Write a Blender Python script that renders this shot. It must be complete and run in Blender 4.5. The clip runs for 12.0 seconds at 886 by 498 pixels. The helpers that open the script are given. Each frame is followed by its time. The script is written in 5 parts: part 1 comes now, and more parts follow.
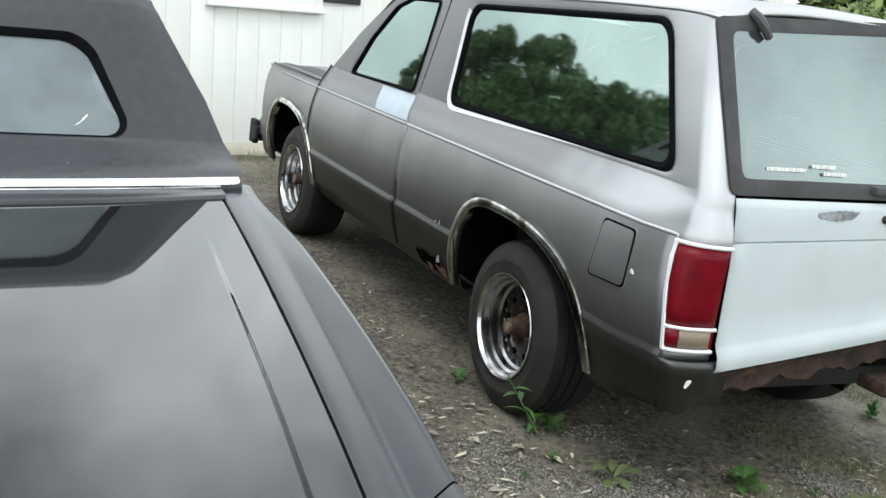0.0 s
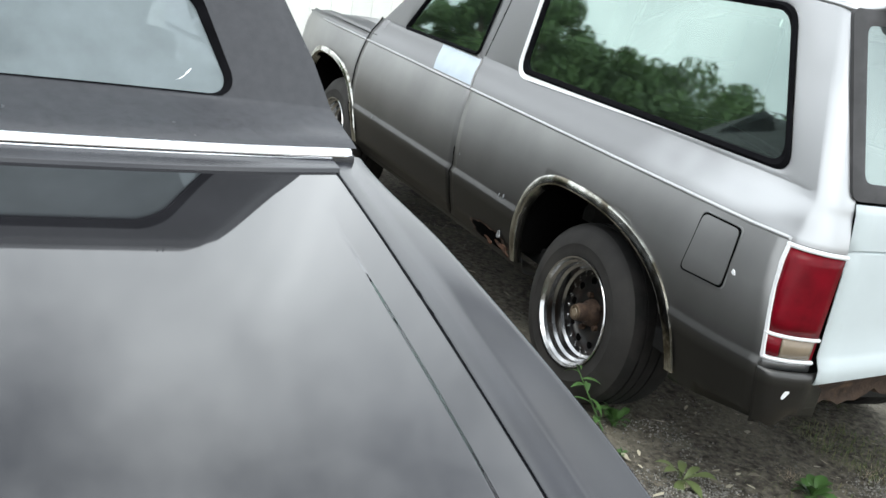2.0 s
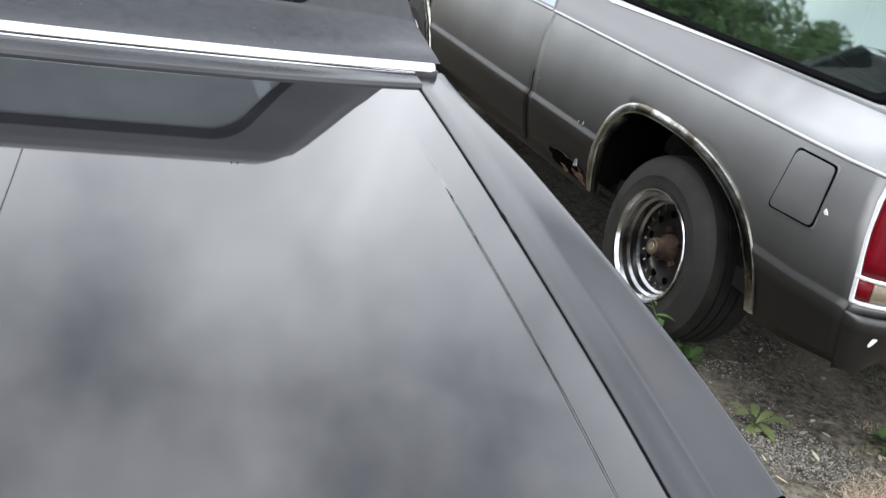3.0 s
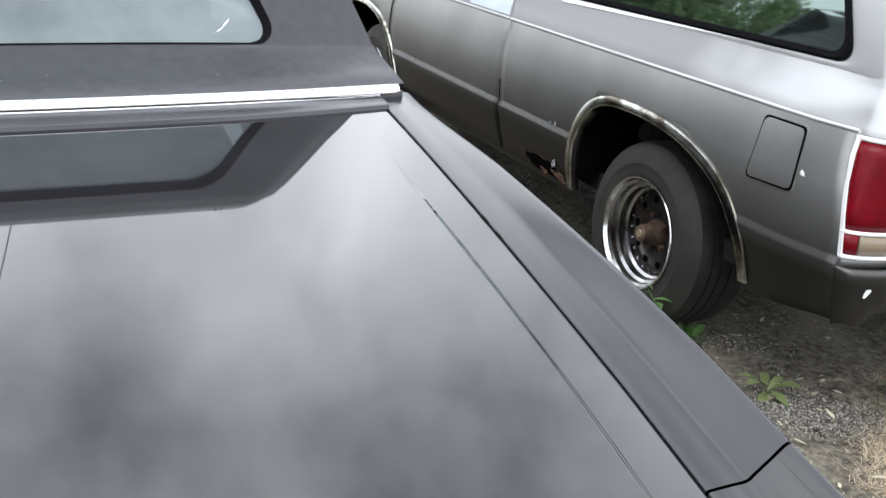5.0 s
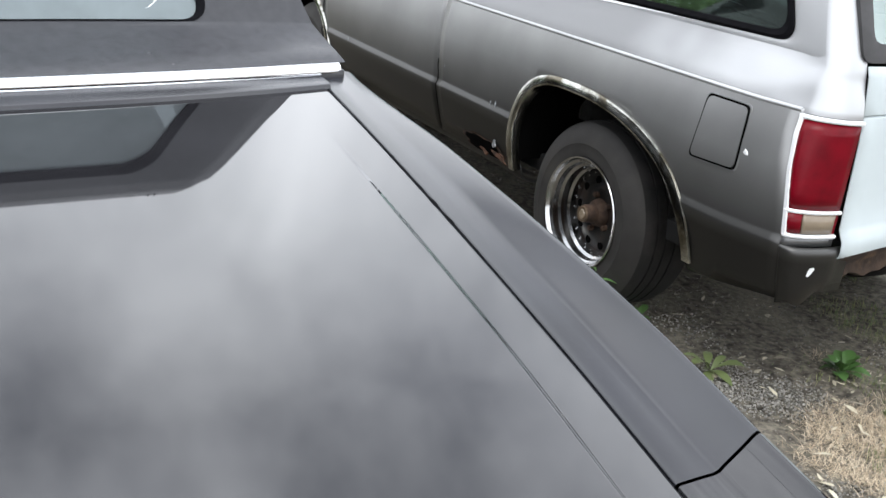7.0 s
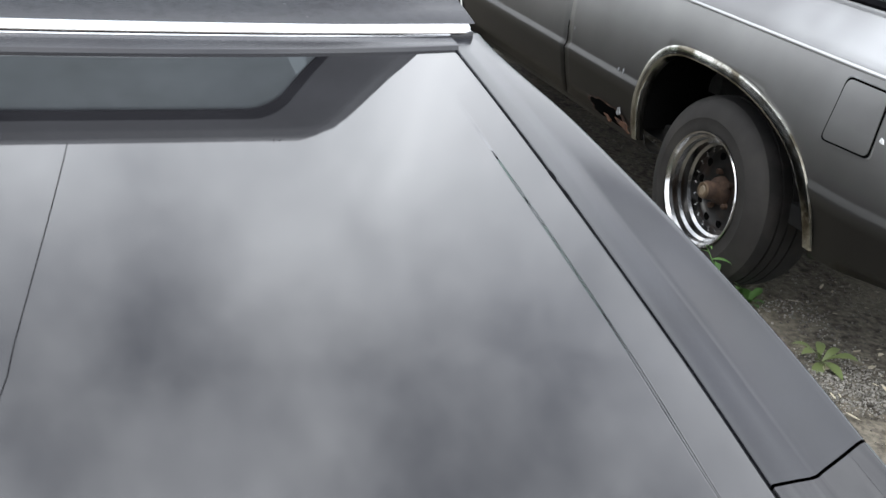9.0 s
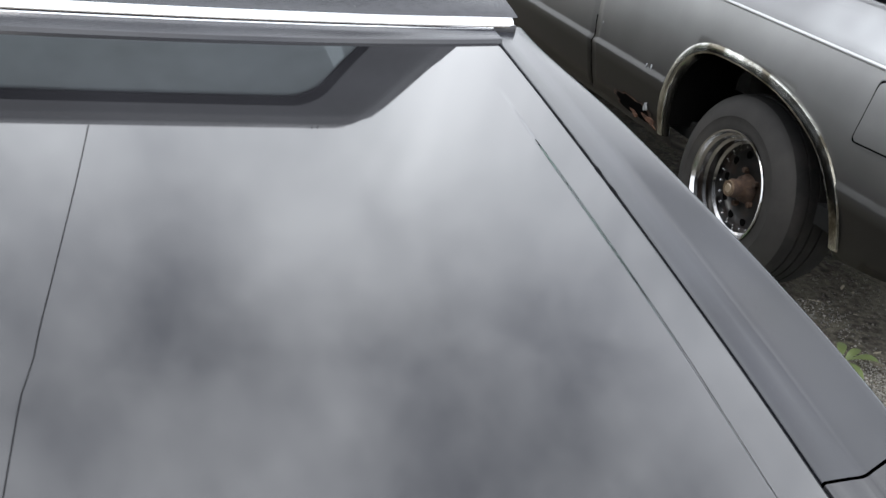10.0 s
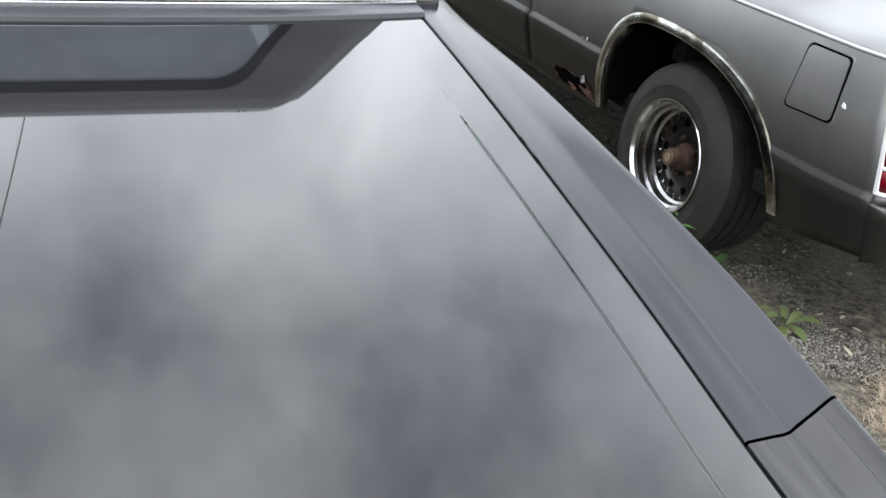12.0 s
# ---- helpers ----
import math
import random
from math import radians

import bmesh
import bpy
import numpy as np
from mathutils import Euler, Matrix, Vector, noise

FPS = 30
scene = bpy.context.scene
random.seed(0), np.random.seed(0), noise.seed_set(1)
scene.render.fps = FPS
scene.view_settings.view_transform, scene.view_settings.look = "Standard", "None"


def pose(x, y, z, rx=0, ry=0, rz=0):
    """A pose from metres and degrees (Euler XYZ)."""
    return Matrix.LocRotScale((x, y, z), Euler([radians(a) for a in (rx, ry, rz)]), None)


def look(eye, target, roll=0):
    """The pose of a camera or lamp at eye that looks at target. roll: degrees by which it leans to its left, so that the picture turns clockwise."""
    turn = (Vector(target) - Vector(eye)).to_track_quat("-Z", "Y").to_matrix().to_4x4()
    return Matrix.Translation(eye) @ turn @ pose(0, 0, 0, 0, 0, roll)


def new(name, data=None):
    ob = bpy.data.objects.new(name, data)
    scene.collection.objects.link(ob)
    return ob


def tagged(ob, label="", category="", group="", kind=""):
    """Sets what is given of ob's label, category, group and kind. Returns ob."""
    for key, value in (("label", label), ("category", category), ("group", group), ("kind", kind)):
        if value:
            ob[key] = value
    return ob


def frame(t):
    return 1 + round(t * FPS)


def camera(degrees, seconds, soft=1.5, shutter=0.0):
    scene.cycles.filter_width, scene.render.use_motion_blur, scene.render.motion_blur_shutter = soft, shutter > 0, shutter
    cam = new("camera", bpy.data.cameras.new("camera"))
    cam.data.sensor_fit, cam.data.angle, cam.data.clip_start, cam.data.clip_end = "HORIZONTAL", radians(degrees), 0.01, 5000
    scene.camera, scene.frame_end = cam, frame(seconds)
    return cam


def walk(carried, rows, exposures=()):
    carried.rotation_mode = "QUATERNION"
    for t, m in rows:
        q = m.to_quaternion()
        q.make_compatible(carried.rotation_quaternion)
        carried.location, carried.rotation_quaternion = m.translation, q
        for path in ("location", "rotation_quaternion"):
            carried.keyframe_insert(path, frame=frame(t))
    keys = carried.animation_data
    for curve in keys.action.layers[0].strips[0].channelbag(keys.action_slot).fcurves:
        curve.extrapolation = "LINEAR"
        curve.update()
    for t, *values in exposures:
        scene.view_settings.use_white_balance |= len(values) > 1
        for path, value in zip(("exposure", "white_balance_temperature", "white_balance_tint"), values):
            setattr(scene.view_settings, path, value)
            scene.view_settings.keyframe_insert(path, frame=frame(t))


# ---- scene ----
cam = camera(47.2, 12.0)
PATH = [
    (0, (-1.851, -3.177, 1.442), (-0.974, -1.435, 0.998), 4.8),
    (0.5, (-1.842, -3.173, 1.432), (-0.964, -1.426, 1.012), 1.2),
    (1, (-1.893, -3.096, 1.443), (-1.081, -1.321, 1.005), 1.0),
    (1.5, (-1.999, -2.923, 1.456), (-1.007, -1.254, 0.976), 1.3),
    (2, (-2.059, -2.857, 1.447), (-1.149, -1.157, 0.915), 9.3),
    (2.5, (-2.087, -2.791, 1.408), (-1.288, -1.07, 0.776), 10.9),
    (3, (-2.055, -2.779, 1.406), (-1.255, -1.079, 0.721), 11.1),
    (3.2, (-2.05, -2.766, 1.402), (-1.229, -1.085, 0.695), 10.6),
    (4.8, (-2.062, -2.826, 1.397), (-1.283, -1.109, 0.73), 3.2),
    (5, (-2.057, -2.825, 1.398), (-1.248, -1.112, 0.757), 2.7),
    (5.5, (-2.046, -2.803, 1.402), (-1.176, -1.109, 0.789), 2.9),
    (6, (-2.039, -2.784, 1.401), (-1.118, -1.113, 0.801), 2.3),
    (6.5, (-2.047, -2.78, 1.39), (-1.112, -1.12, 0.78), 2.5),
    (6.7, (-2.056, -2.765, 1.383), (-1.12, -1.115, 0.749), 3.0),
    (8.3, (-2.003, -2.746, 1.392), (-1.234, -1.059, 0.642), 4.1),
    (8.5, (-2.022, -2.744, 1.398), (-1.276, -1.053, 0.636), 5.2),
    (9, (-2.054, -2.759, 1.408), (-1.342, -1.056, 0.637), 5.7),
    (9.5, (-2.103, -2.756, 1.405), (-1.419, -1.052, 0.612), 7.8),
    (10, (-2.125, -2.757, 1.416), (-1.425, -1.059, 0.622), 7.3),
    (10.5, (-2.106, -2.75, 1.412), (-1.354, -1.065, 0.64), 7.0),
    (11, (-2.094, -2.753, 1.408), (-1.354, -1.065, 0.633), 6.6),
    (11.5, (-2.059, -2.757, 1.395), (-1.304, -1.079, 0.612), 7.4),
    (12, (-2.065, -2.755, 1.397), (-1.29, -1.1, 0.584), 5.8),
]
walk(cam, [(t, look(eye, target, roll)) for t, eye, target, roll in PATH], exposures=((0.0, -0.31, 6500, 5), (0.5, -0.28, 6500, 5), (1.0, -0.24, 6500, 5), (1.5, -0.19, 6500, 5), (2.0, -0.1, 6500, 6), (2.5, 0.0, 6500, 9), (3.0, 0.0, 6500, 10), (12.0, 0.0, 6500, 10)))

# ---- sky and sun: a bright overcast day ----
world = bpy.data.worlds.new("overcast")
scene.world = world
world.use_nodes = True
wt = world.node_tree
wt.nodes.clear()
w_out = wt.nodes.new("ShaderNodeOutputWorld")
w_bg = wt.nodes.new("ShaderNodeBackground")
w_sky = wt.nodes.new("ShaderNodeTexSky")
w_sky.sky_type = "NISHITA"
w_sky.sun_disc = False
w_sky.sun_elevation, w_sky.sun_rotation = radians(55), radians(200)
w_geo = wt.nodes.new("ShaderNodeTexCoord")
w_map = wt.nodes.new("ShaderNodeMapping")
w_map.inputs["Scale"].default_value = (3.0155, 2.9915, 2.1862)
w_map.inputs["Rotation"].default_value = (0.0, 0.0, 1.0815)
w_map.inputs["Location"].default_value = (43.288, 8.9922, 57.6135)
w_n1 = wt.nodes.new("ShaderNodeTexNoise")
w_n1.inputs["Scale"].default_value, w_n1.inputs["Detail"].default_value, w_n1.inputs["Roughness"].default_value = 1.0, 6.0, 0.56
w_n1.inputs["Distortion"].default_value = 0.0
w_ramp = wt.nodes.new("ShaderNodeValToRGB")
w_ramp.color_ramp.elements[0].position, w_ramp.color_ramp.elements[0].color = 0.27, (0.385, 0.408, 0.455, 1)
w_ramp.color_ramp.elements[1].position, w_ramp.color_ramp.elements[1].color = 0.77, (1.385, 1.435, 1.50, 1)
w_mix = wt.nodes.new("ShaderNodeMix")
w_mix.data_type = "RGBA"
w_mix.inputs["Factor"].default_value = 0.95
w_scale = wt.nodes.new("ShaderNodeVectorMath")
w_scale.operation = "SCALE"
w_scale.inputs["Scale"].default_value = 0.12
wt.links.new(w_geo.outputs["Generated"], w_map.inputs["Vector"])
wt.links.new(w_map.outputs["Vector"], w_n1.inputs["Vector"])
wt.links.new(w_n1.outputs["Fac"], w_ramp.inputs["Fac"])
wt.links.new(w_sky.outputs["Color"], w_scale.inputs[0])
wt.links.new(w_scale.outputs["Vector"], w_mix.inputs["A"])
wt.links.new(w_ramp.outputs["Color"], w_mix.inputs["B"])
wt.links.new(w_mix.outputs["Result"], w_bg.inputs["Color"])
w_bg.inputs["Strength"].default_value = 2.7
wt.links.new(w_bg.outputs["Background"], w_out.inputs["Surface"])

sun = new("sun", bpy.data.lights.new("sun", "SUN"))
sun.data.energy, sun.data.angle, sun.data.color = 1.3, radians(30), (1.0, 0.97, 0.93)
sun.matrix_world = look((-4, -5, 9), (0, 0, 0))


# ---- materials ----
def material(name, color, rough=0.5, metal=0.0, scale=8.0, vary=0.12, bump=0.0, bump_scale=60.0, second=None, patch=None, coat=0.0, rough_vary=0.0, spec=0.5, transmission=0.0, ior=1.45, detail=6.0, patch_scale=1.5, patch_edge=(0.5, 0.65)):
    """A surface with grain at two scales: second is the colour it drifts to, patch the colour of larger stains."""
    m = bpy.data.materials.new(name)
    m.use_nodes = True
    nt = m.node_tree
    bsdf = nt.nodes["Principled BSDF"]
    bsdf.inputs["Roughness"].default_value, bsdf.inputs["Metallic"].default_value = rough, metal
    bsdf.inputs["Specular IOR Level"].default_value, bsdf.inputs["IOR"].default_value = spec, ior
    bsdf.inputs["Coat Weight"].default_value, bsdf.inputs["Coat Roughness"].default_value = coat, 0.06
    bsdf.inputs["Transmission Weight"].default_value = transmission
    co = nt.nodes.new("ShaderNodeTexCoord")
    n1 = nt.nodes.new("ShaderNodeTexNoise")
    n1.inputs["Scale"].default_value, n1.inputs["Detail"].default_value = scale, detail
    nt.links.new(co.outputs["Object"], n1.inputs["Vector"])
    mix = nt.nodes.new("ShaderNodeMix")
    mix.data_type = "RGBA"
    low = tuple(c * (1 - vary) for c in color)
    high = second if second else tuple(min(1.0, c * (1 + vary)) for c in color)
    mix.inputs["A"].default_value, mix.inputs["B"].default_value = (*low, 1), (*high, 1)
    ramp = nt.nodes.new("ShaderNodeValToRGB")
    ramp.color_ramp.elements[0].position, ramp.color_ramp.elements[1].position = 0.32, 0.68
    nt.links.new(n1.outputs["Fac"], ramp.inputs["Fac"])
    nt.links.new(ramp.outputs["Color"], mix.inputs["Factor"])
    last = mix.outputs["Result"]
    if patch:
        n2 = nt.nodes.new("ShaderNodeTexNoise")
        n2.inputs["Scale"].default_value, n2.inputs["Detail"].default_value, n2.inputs["Roughness"].default_value = patch_scale, 8.0, 0.62
        nt.links.new(co.outputs["Object"], n2.inputs["Vector"])
        r2 = nt.nodes.new("ShaderNodeValToRGB")
        r2.color_ramp.elements[0].position, r2.color_ramp.elements[1].position = patch_edge
        nt.links.new(n2.outputs["Fac"], r2.inputs["Fac"])
        mix2 = nt.nodes.new("ShaderNodeMix")
        mix2.data_type = "RGBA"
        mix2.inputs["B"].default_value = (*patch, 1)
        nt.links.new(r2.outputs["Color"], mix2.inputs["Factor"])
        nt.links.new(last, mix2.inputs["A"])
        last = mix2.outputs["Result"]
    nt.links.new(last, bsdf.inputs["Base Color"])
    if rough_vary:
        mr = nt.nodes.new("ShaderNodeMapRange")
        mr.inputs["To Min"].default_value, mr.inputs["To Max"].default_value = max(0.0, rough - rough_vary), min(1.0, rough + rough_vary)
        n3 = nt.nodes.new("ShaderNodeTexNoise")
        n3.inputs["Scale"].default_value, n3.inputs["Detail"].default_value = scale * 0.4, 5.0
        nt.links.new(co.outputs["Object"], n3.inputs["Vector"])
        nt.links.new(n3.outputs["Fac"], mr.inputs["Value"])
        nt.links.new(mr.outputs["Result"], bsdf.inputs["Roughness"])
    if bump:
        nb = nt.nodes.new("ShaderNodeTexNoise")
        nb.inputs["Scale"].default_value, nb.inputs["Detail"].default_value = bump_scale, 4.0
        nt.links.new(co.outputs["Object"], nb.inputs["Vector"])
        bu = nt.nodes.new("ShaderNodeBump")
        bu.inputs["Strength"].default_value, bu.inputs["Distance"].default_value = bump, 0.004
        nt.links.new(nb.outputs["Fac"], bu.inputs["Height"])
        nt.links.new(bu.outputs["Normal"], bsdf.inputs["Normal"])
    return m


def glass(name, tint, gloss=0.02, reflect=1.5, shine_color=(1, 1, 1), veil=0.0, veil_color=(0.5, 0.52, 0.52)):
    """A thin pane: tinted see-through, with a mirror gloss that grows towards grazing angles."""
    m = bpy.data.materials.new(name)
    m.use_nodes = True
    nt = m.node_tree
    nt.nodes.clear()
    out = nt.nodes.new("ShaderNodeOutputMaterial")
    clear = nt.nodes.new("ShaderNodeBsdfTransparent")
    clear.inputs["Color"].default_value = (*tint, 1)
    shine = nt.nodes.new("ShaderNodeBsdfGlossy")
    shine.inputs["Roughness"].default_value = gloss
    shine.inputs["Color"].default_value = (*shine_color, 1)
    fres = nt.nodes.new("ShaderNodeFresnel")
    fres.inputs["IOR"].default_value = reflect
    mix = nt.nodes.new("ShaderNodeMixShader")
    nt.links.new(fres.outputs["Fac"], mix.inputs["Fac"])
    nt.links.new(clear.outputs["BSDF"], mix.inputs[1])
    nt.links.new(shine.outputs["BSDF"], mix.inputs[2])
    last = mix.outputs["Shader"]
    # pale diffuse film: sky reflection put into the pane's own colour
    if veil:
        film = nt.nodes.new("ShaderNodeBsdfDiffuse")
        film.inputs["Color"].default_value = (*veil_color, 1)
        co = nt.nodes.new("ShaderNodeTexCoord")
        grain = nt.nodes.new("ShaderNodeTexNoise")
        grain.inputs["Scale"].default_value, grain.inputs["Detail"].default_value = 5.0, 6.0
        nt.links.new(co.outputs["Object"], grain.inputs["Vector"])
        mr = nt.nodes.new("ShaderNodeMapRange")
        mr.inputs["From Min"].default_value, mr.inputs["From Max"].default_value = 0.25, 0.75
        mr.inputs["To Min"].default_value, mr.inputs["To Max"].default_value = veil * 0.6, veil * 1.4
        nt.links.new(grain.outputs["Fac"], mr.inputs["Value"])
        over = nt.nodes.new("ShaderNodeMixShader")
        nt.links.new(mr.outputs["Result"], over.inputs["Fac"])
        nt.links.new(last, over.inputs[1])
        nt.links.new(film.outputs["BSDF"], over.inputs[2])
        last = over.outputs["Shader"]
    nt.links.new(last, out.inputs["Surface"])
    return m


M_DECK = material("black_enamel", (0.014, 0.014, 0.016), rough=0.022, scale=3.0, vary=0.3, rough_vary=0.012, spec=0.5, ior=1.75)
M_FENDER = material("black_satin", (0.015, 0.016, 0.020), rough=0.2, scale=5.0, vary=0.3, rough_vary=0.05, spec=0.5, ior=1.65)
M_VINYL = material("black_vinyl", (0.037, 0.038, 0.043), rough=0.25, scale=40, vary=0.1, bump=0.10, bump_scale=420, rough_vary=0.06)
M_SEAL = material("black_rubber", (0.005, 0.005, 0.006), rough=0.85, scale=30, vary=0.3, spec=0.05)
M_CHROME = material("chrome", (0.82, 0.82, 0.83), rough=0.1, metal=1.0, scale=14, vary=0.06, rough_vary=0.05)
M_OLDCHROME = material("weathered_chrome", (0.50, 0.50, 0.46), rough=0.16, metal=1.0, scale=22, vary=0.2, patch=(0.14, 0.125, 0.095), patch_scale=7, patch_edge=(0.46, 0.6), rough_vary=0.12)
M_WHEELCHROME = material("wheel_chrome", (0.43, 0.43, 0.43), rough=0.16, metal=1.0, scale=18, vary=0.2, rough_vary=0.08, patch=(0.25, 0.22, 0.19), patch_scale=10, patch_edge=(0.6, 0.75))
M_SCRAPE = material("scraped_primer", (0.26, 0.27, 0.28), rough=0.6, scale=40, vary=0.4)
M_SILVER = material("faded_silver_paint", (0.50, 0.505, 0.51), rough=0.40, metal=0.75, scale=2.2, vary=0.1, rough_vary=0.08, bump=0.03, bump_scale=300)
M_GREY = material("charcoal_grey_paint", (0.155, 0.156, 0.158), rough=0.36, metal=0.7, scale=2.6, vary=0.16, rough_vary=0.1, bump=0.03, bump_scale=260)
M_DARK = material("dark_grey_paint", (0.034, 0.034, 0.034), rough=0.45, metal=0.3, scale=6, vary=0.2, patch=(0.042, 0.041, 0.04), patch_scale=3, rough_vary=0.1)
M_PRIMER = material("pale_blue_primer", (0.47, 0.52, 0.53), rough=0.55, scale=5, vary=0.04, patch=(0.44, 0.45, 0.41), patch_scale=2.2, patch_edge=(0.58, 0.8))
M_PATCHBLUE = material("light_blue_primer", (0.50, 0.57, 0.64), rough=0.6, scale=12, vary=0.05)
M_TYRE = material("worn_tyre", (0.013, 0.0125, 0.012), rough=0.75, spec=0.35, scale=14, vary=0.25, bump=0.2, bump_scale=120, patch=(0.024, 0.022, 0.021), patch_scale=6)
M_SIDEWALL = material("dusty_side_wall", (0.030, 0.0285, 0.027), rough=0.7, spec=0.35, scale=9, vary=0.22, bump=0.15, bump_scale=140, patch=(0.042, 0.039, 0.035), patch_scale=4, patch_edge=(0.5, 0.7))
M_RUST = material("rust", (0.045, 0.027, 0.019), rough=0.9, scale=24, vary=0.4, second=(0.10, 0.060, 0.039), bump=0.5, bump_scale=90, patch=(0.03, 0.02, 0.016), patch_scale=8)
# darker rust for the rear beam: shadow under the gate put into its colour
M_RUSTSHADE = material("shaded_flaking_rust", (0.022, 0.015, 0.011), rough=0.95, scale=18, vary=0.4, second=(0.06, 0.038, 0.026), bump=0.6, bump_scale=80, patch=(0.13, 0.075, 0.042), patch_scale=6, patch_edge=(0.58, 0.75))
M_BLACK = material("dull_black", (0.016, 0.016, 0.016), rough=0.75, scale=15, vary=0.3)
M_PLASTIC = material("grey_black_plastic", (0.06, 0.06, 0.062), rough=0.5, scale=18, vary=0.2)
M_REDLENS = material("red_lens", (0.13, 0.0015, 0.007), rough=0.25, scale=20, vary=0.2, spec=0.2)
M_CLEARLENS = material("yellowed_lens", (0.22, 0.175, 0.125), rough=0.25, scale=20, vary=0.1, coat=0.3)
M_WHITETRIM = material("bright_trim", (0.80, 0.81, 0.82), rough=0.3, metal=0.1, scale=20, vary=0.05)
M_TAN = material("grey_upholstery", (0.05, 0.05, 0.047), rough=0.9, scale=30, vary=0.2)
M_GLASS = glass("green_tinted_glass", (0.34, 0.50, 0.42), 0.028, 3.8, (0.80, 1.0, 0.92), 0.01)
M_REARGLASS = glass("grey_glass", (0.4, 0.5, 0.48), 0.03, 3.3, (0.86, 1.0, 0.96), 0.08, (0.42, 0.48, 0.48))
M_BACKLIGHT = glass("veiled_grey_glass", (0.3, 0.34, 0.36), 0.02, 1.9, (0.90, 1.0, 1.0), 0.55, (0.27, 0.315, 0.33))
M_DARKGLASS = glass("dark_tinted_glass", (0.06, 0.07, 0.07), 0.02, 1.5)
M_SIDING = material("white_siding_paint", (0.85, 0.86, 0.815), rough=0.6, scale=4, vary=0.03, patch=(0.79, 0.80, 0.74), patch_scale=1.2, patch_edge=(0.6, 0.85))
M_FOUNDATION = material("painted_concrete", (0.62, 0.58, 0.48), rough=0.85, scale=9, vary=0.1, bump=0.3, bump_scale=70)
M_WHITE = material("white_trim_paint", (0.82, 0.83, 0.81), rough=0.5, scale=8, vary=0.03)
M_SHUTTER = material("dark_shutter_paint", (0.035, 0.037, 0.04), rough=0.55, scale=12, vary=0.15)
M_BARK = material("bark", (0.10, 0.08, 0.06), rough=0.9, scale=16, vary=0.4, bump=0.6, bump_scale=40)


def leaf_material(name, a, b):
    m = bpy.data.materials.new(name)
    m.use_nodes = True
    nt = m.node_tree
    bsdf = nt.nodes["Principled BSDF"]
    bsdf.inputs["Roughness"].default_value = 0.5
    geo = nt.nodes.new("ShaderNodeNewGeometry")
    mix = nt.nodes.new("ShaderNodeMix")
    mix.data_type = "RGBA"
    mix.inputs["A"].default_value, mix.inputs["B"].default_value = (*a, 1), (*b, 1)
    nt.links.new(geo.outputs["Random Per Island"], mix.inputs["Factor"])
    nt.links.new(mix.outputs["Result"], bsdf.inputs["Base Color"])
    bsdf.inputs["Subsurface Weight"].default_value = 0.0
    return m


M_LEAF = leaf_material("tree_leaf", (0.045, 0.09, 0.022), (0.12, 0.20, 0.06))
# brighter leaf copy: sunlight on the trees beside the house put into the colour
M_LEAFBRIGHT = leaf_material("sunlit_tree_leaf", (0.07, 0.13, 0.03), (0.20, 0.27, 0.08))
M_WEED = leaf_material("weed_leaf", (0.05, 0.12, 0.03), (0.11, 0.21, 0.06))
M_WEEDPALE = leaf_material("pale_weed_leaf", (0.10, 0.14, 0.05), (0.19, 0.22, 0.09))
M_GRASS = leaf_material("grass_blade", (0.07, 0.12, 0.03), (0.22, 0.22, 0.09))
M_STRAW = leaf_material("dry_grass_blade", (0.30, 0.22, 0.14), (0.72, 0.61, 0.45))
M_LITTER = leaf_material("dry_leaf_litter", (0.10, 0.08, 0.055), (0.62, 0.57, 0.43))
M_PALEGRAVEL = leaf_material("pale_gravel", (0.07, 0.067, 0.058), (0.36, 0.345, 0.31))
M_PEBBLE = leaf_material("pebble", (0.03, 0.027, 0.024), (0.185, 0.170, 0.145))


def ground_material():
    """Dark damp earth and fine gravel, with greener and paler stretches."""
    m = material("earth_and_gravel", (0.071, 0.062, 0.049), rough=0.95, scale=34, vary=0.4, second=(0.20, 0.179, 0.142), bump=0.9, bump_scale=110, patch=(0.215, 0.197, 0.155), patch_scale=1.7, detail=10)
    nt = m.node_tree
    vor = nt.nodes.new("ShaderNodeTexVoronoi")
    vor.inputs["Scale"].default_value = 85.0
    co = [n for n in nt.nodes if n.type == "TEX_COORD"][0]
    nt.links.new(co.outputs["Object"], vor.inputs["Vector"])
    bsdf = nt.nodes["Principled BSDF"]
    old = bsdf.inputs["Base Color"].links[0].from_socket
    mix = nt.nodes.new("ShaderNodeMix")
    mix.data_type, mix.blend_type = "RGBA", "MULTIPLY"
    mix.inputs["Factor"].default_value = 0.55
    ramp = nt.nodes.new("ShaderNodeValToRGB")
    ramp.color_ramp.elements[0].color, ramp.color_ramp.elements[1].color = (0.45, 0.44, 0.42, 1), (1.5, 1.5, 1.48, 1)
    nt.links.new(vor.outputs["Color"], ramp.inputs["Fac"])
    nt.links.new(old, mix.inputs["A"])
    nt.links.new(ramp.outputs["Color"], mix.inputs["B"])
    nt.links.new(mix.outputs["Result"], bsdf.inputs["Base Color"])
    return m


M_GROUND = ground_material()


# ---- builders ----
def finish(ob, bm, mat, sharp=35):
    bmesh.ops.recalc_face_normals(bm, faces=bm.faces)
    bm.to_mesh(ob.data)
    bm.free()
    ob.data.materials.append(mat)
    for p in ob.data.polygons:
        p.use_smooth = True
    ob.data.set_sharp_from_angle(angle=radians(sharp))
    return ob


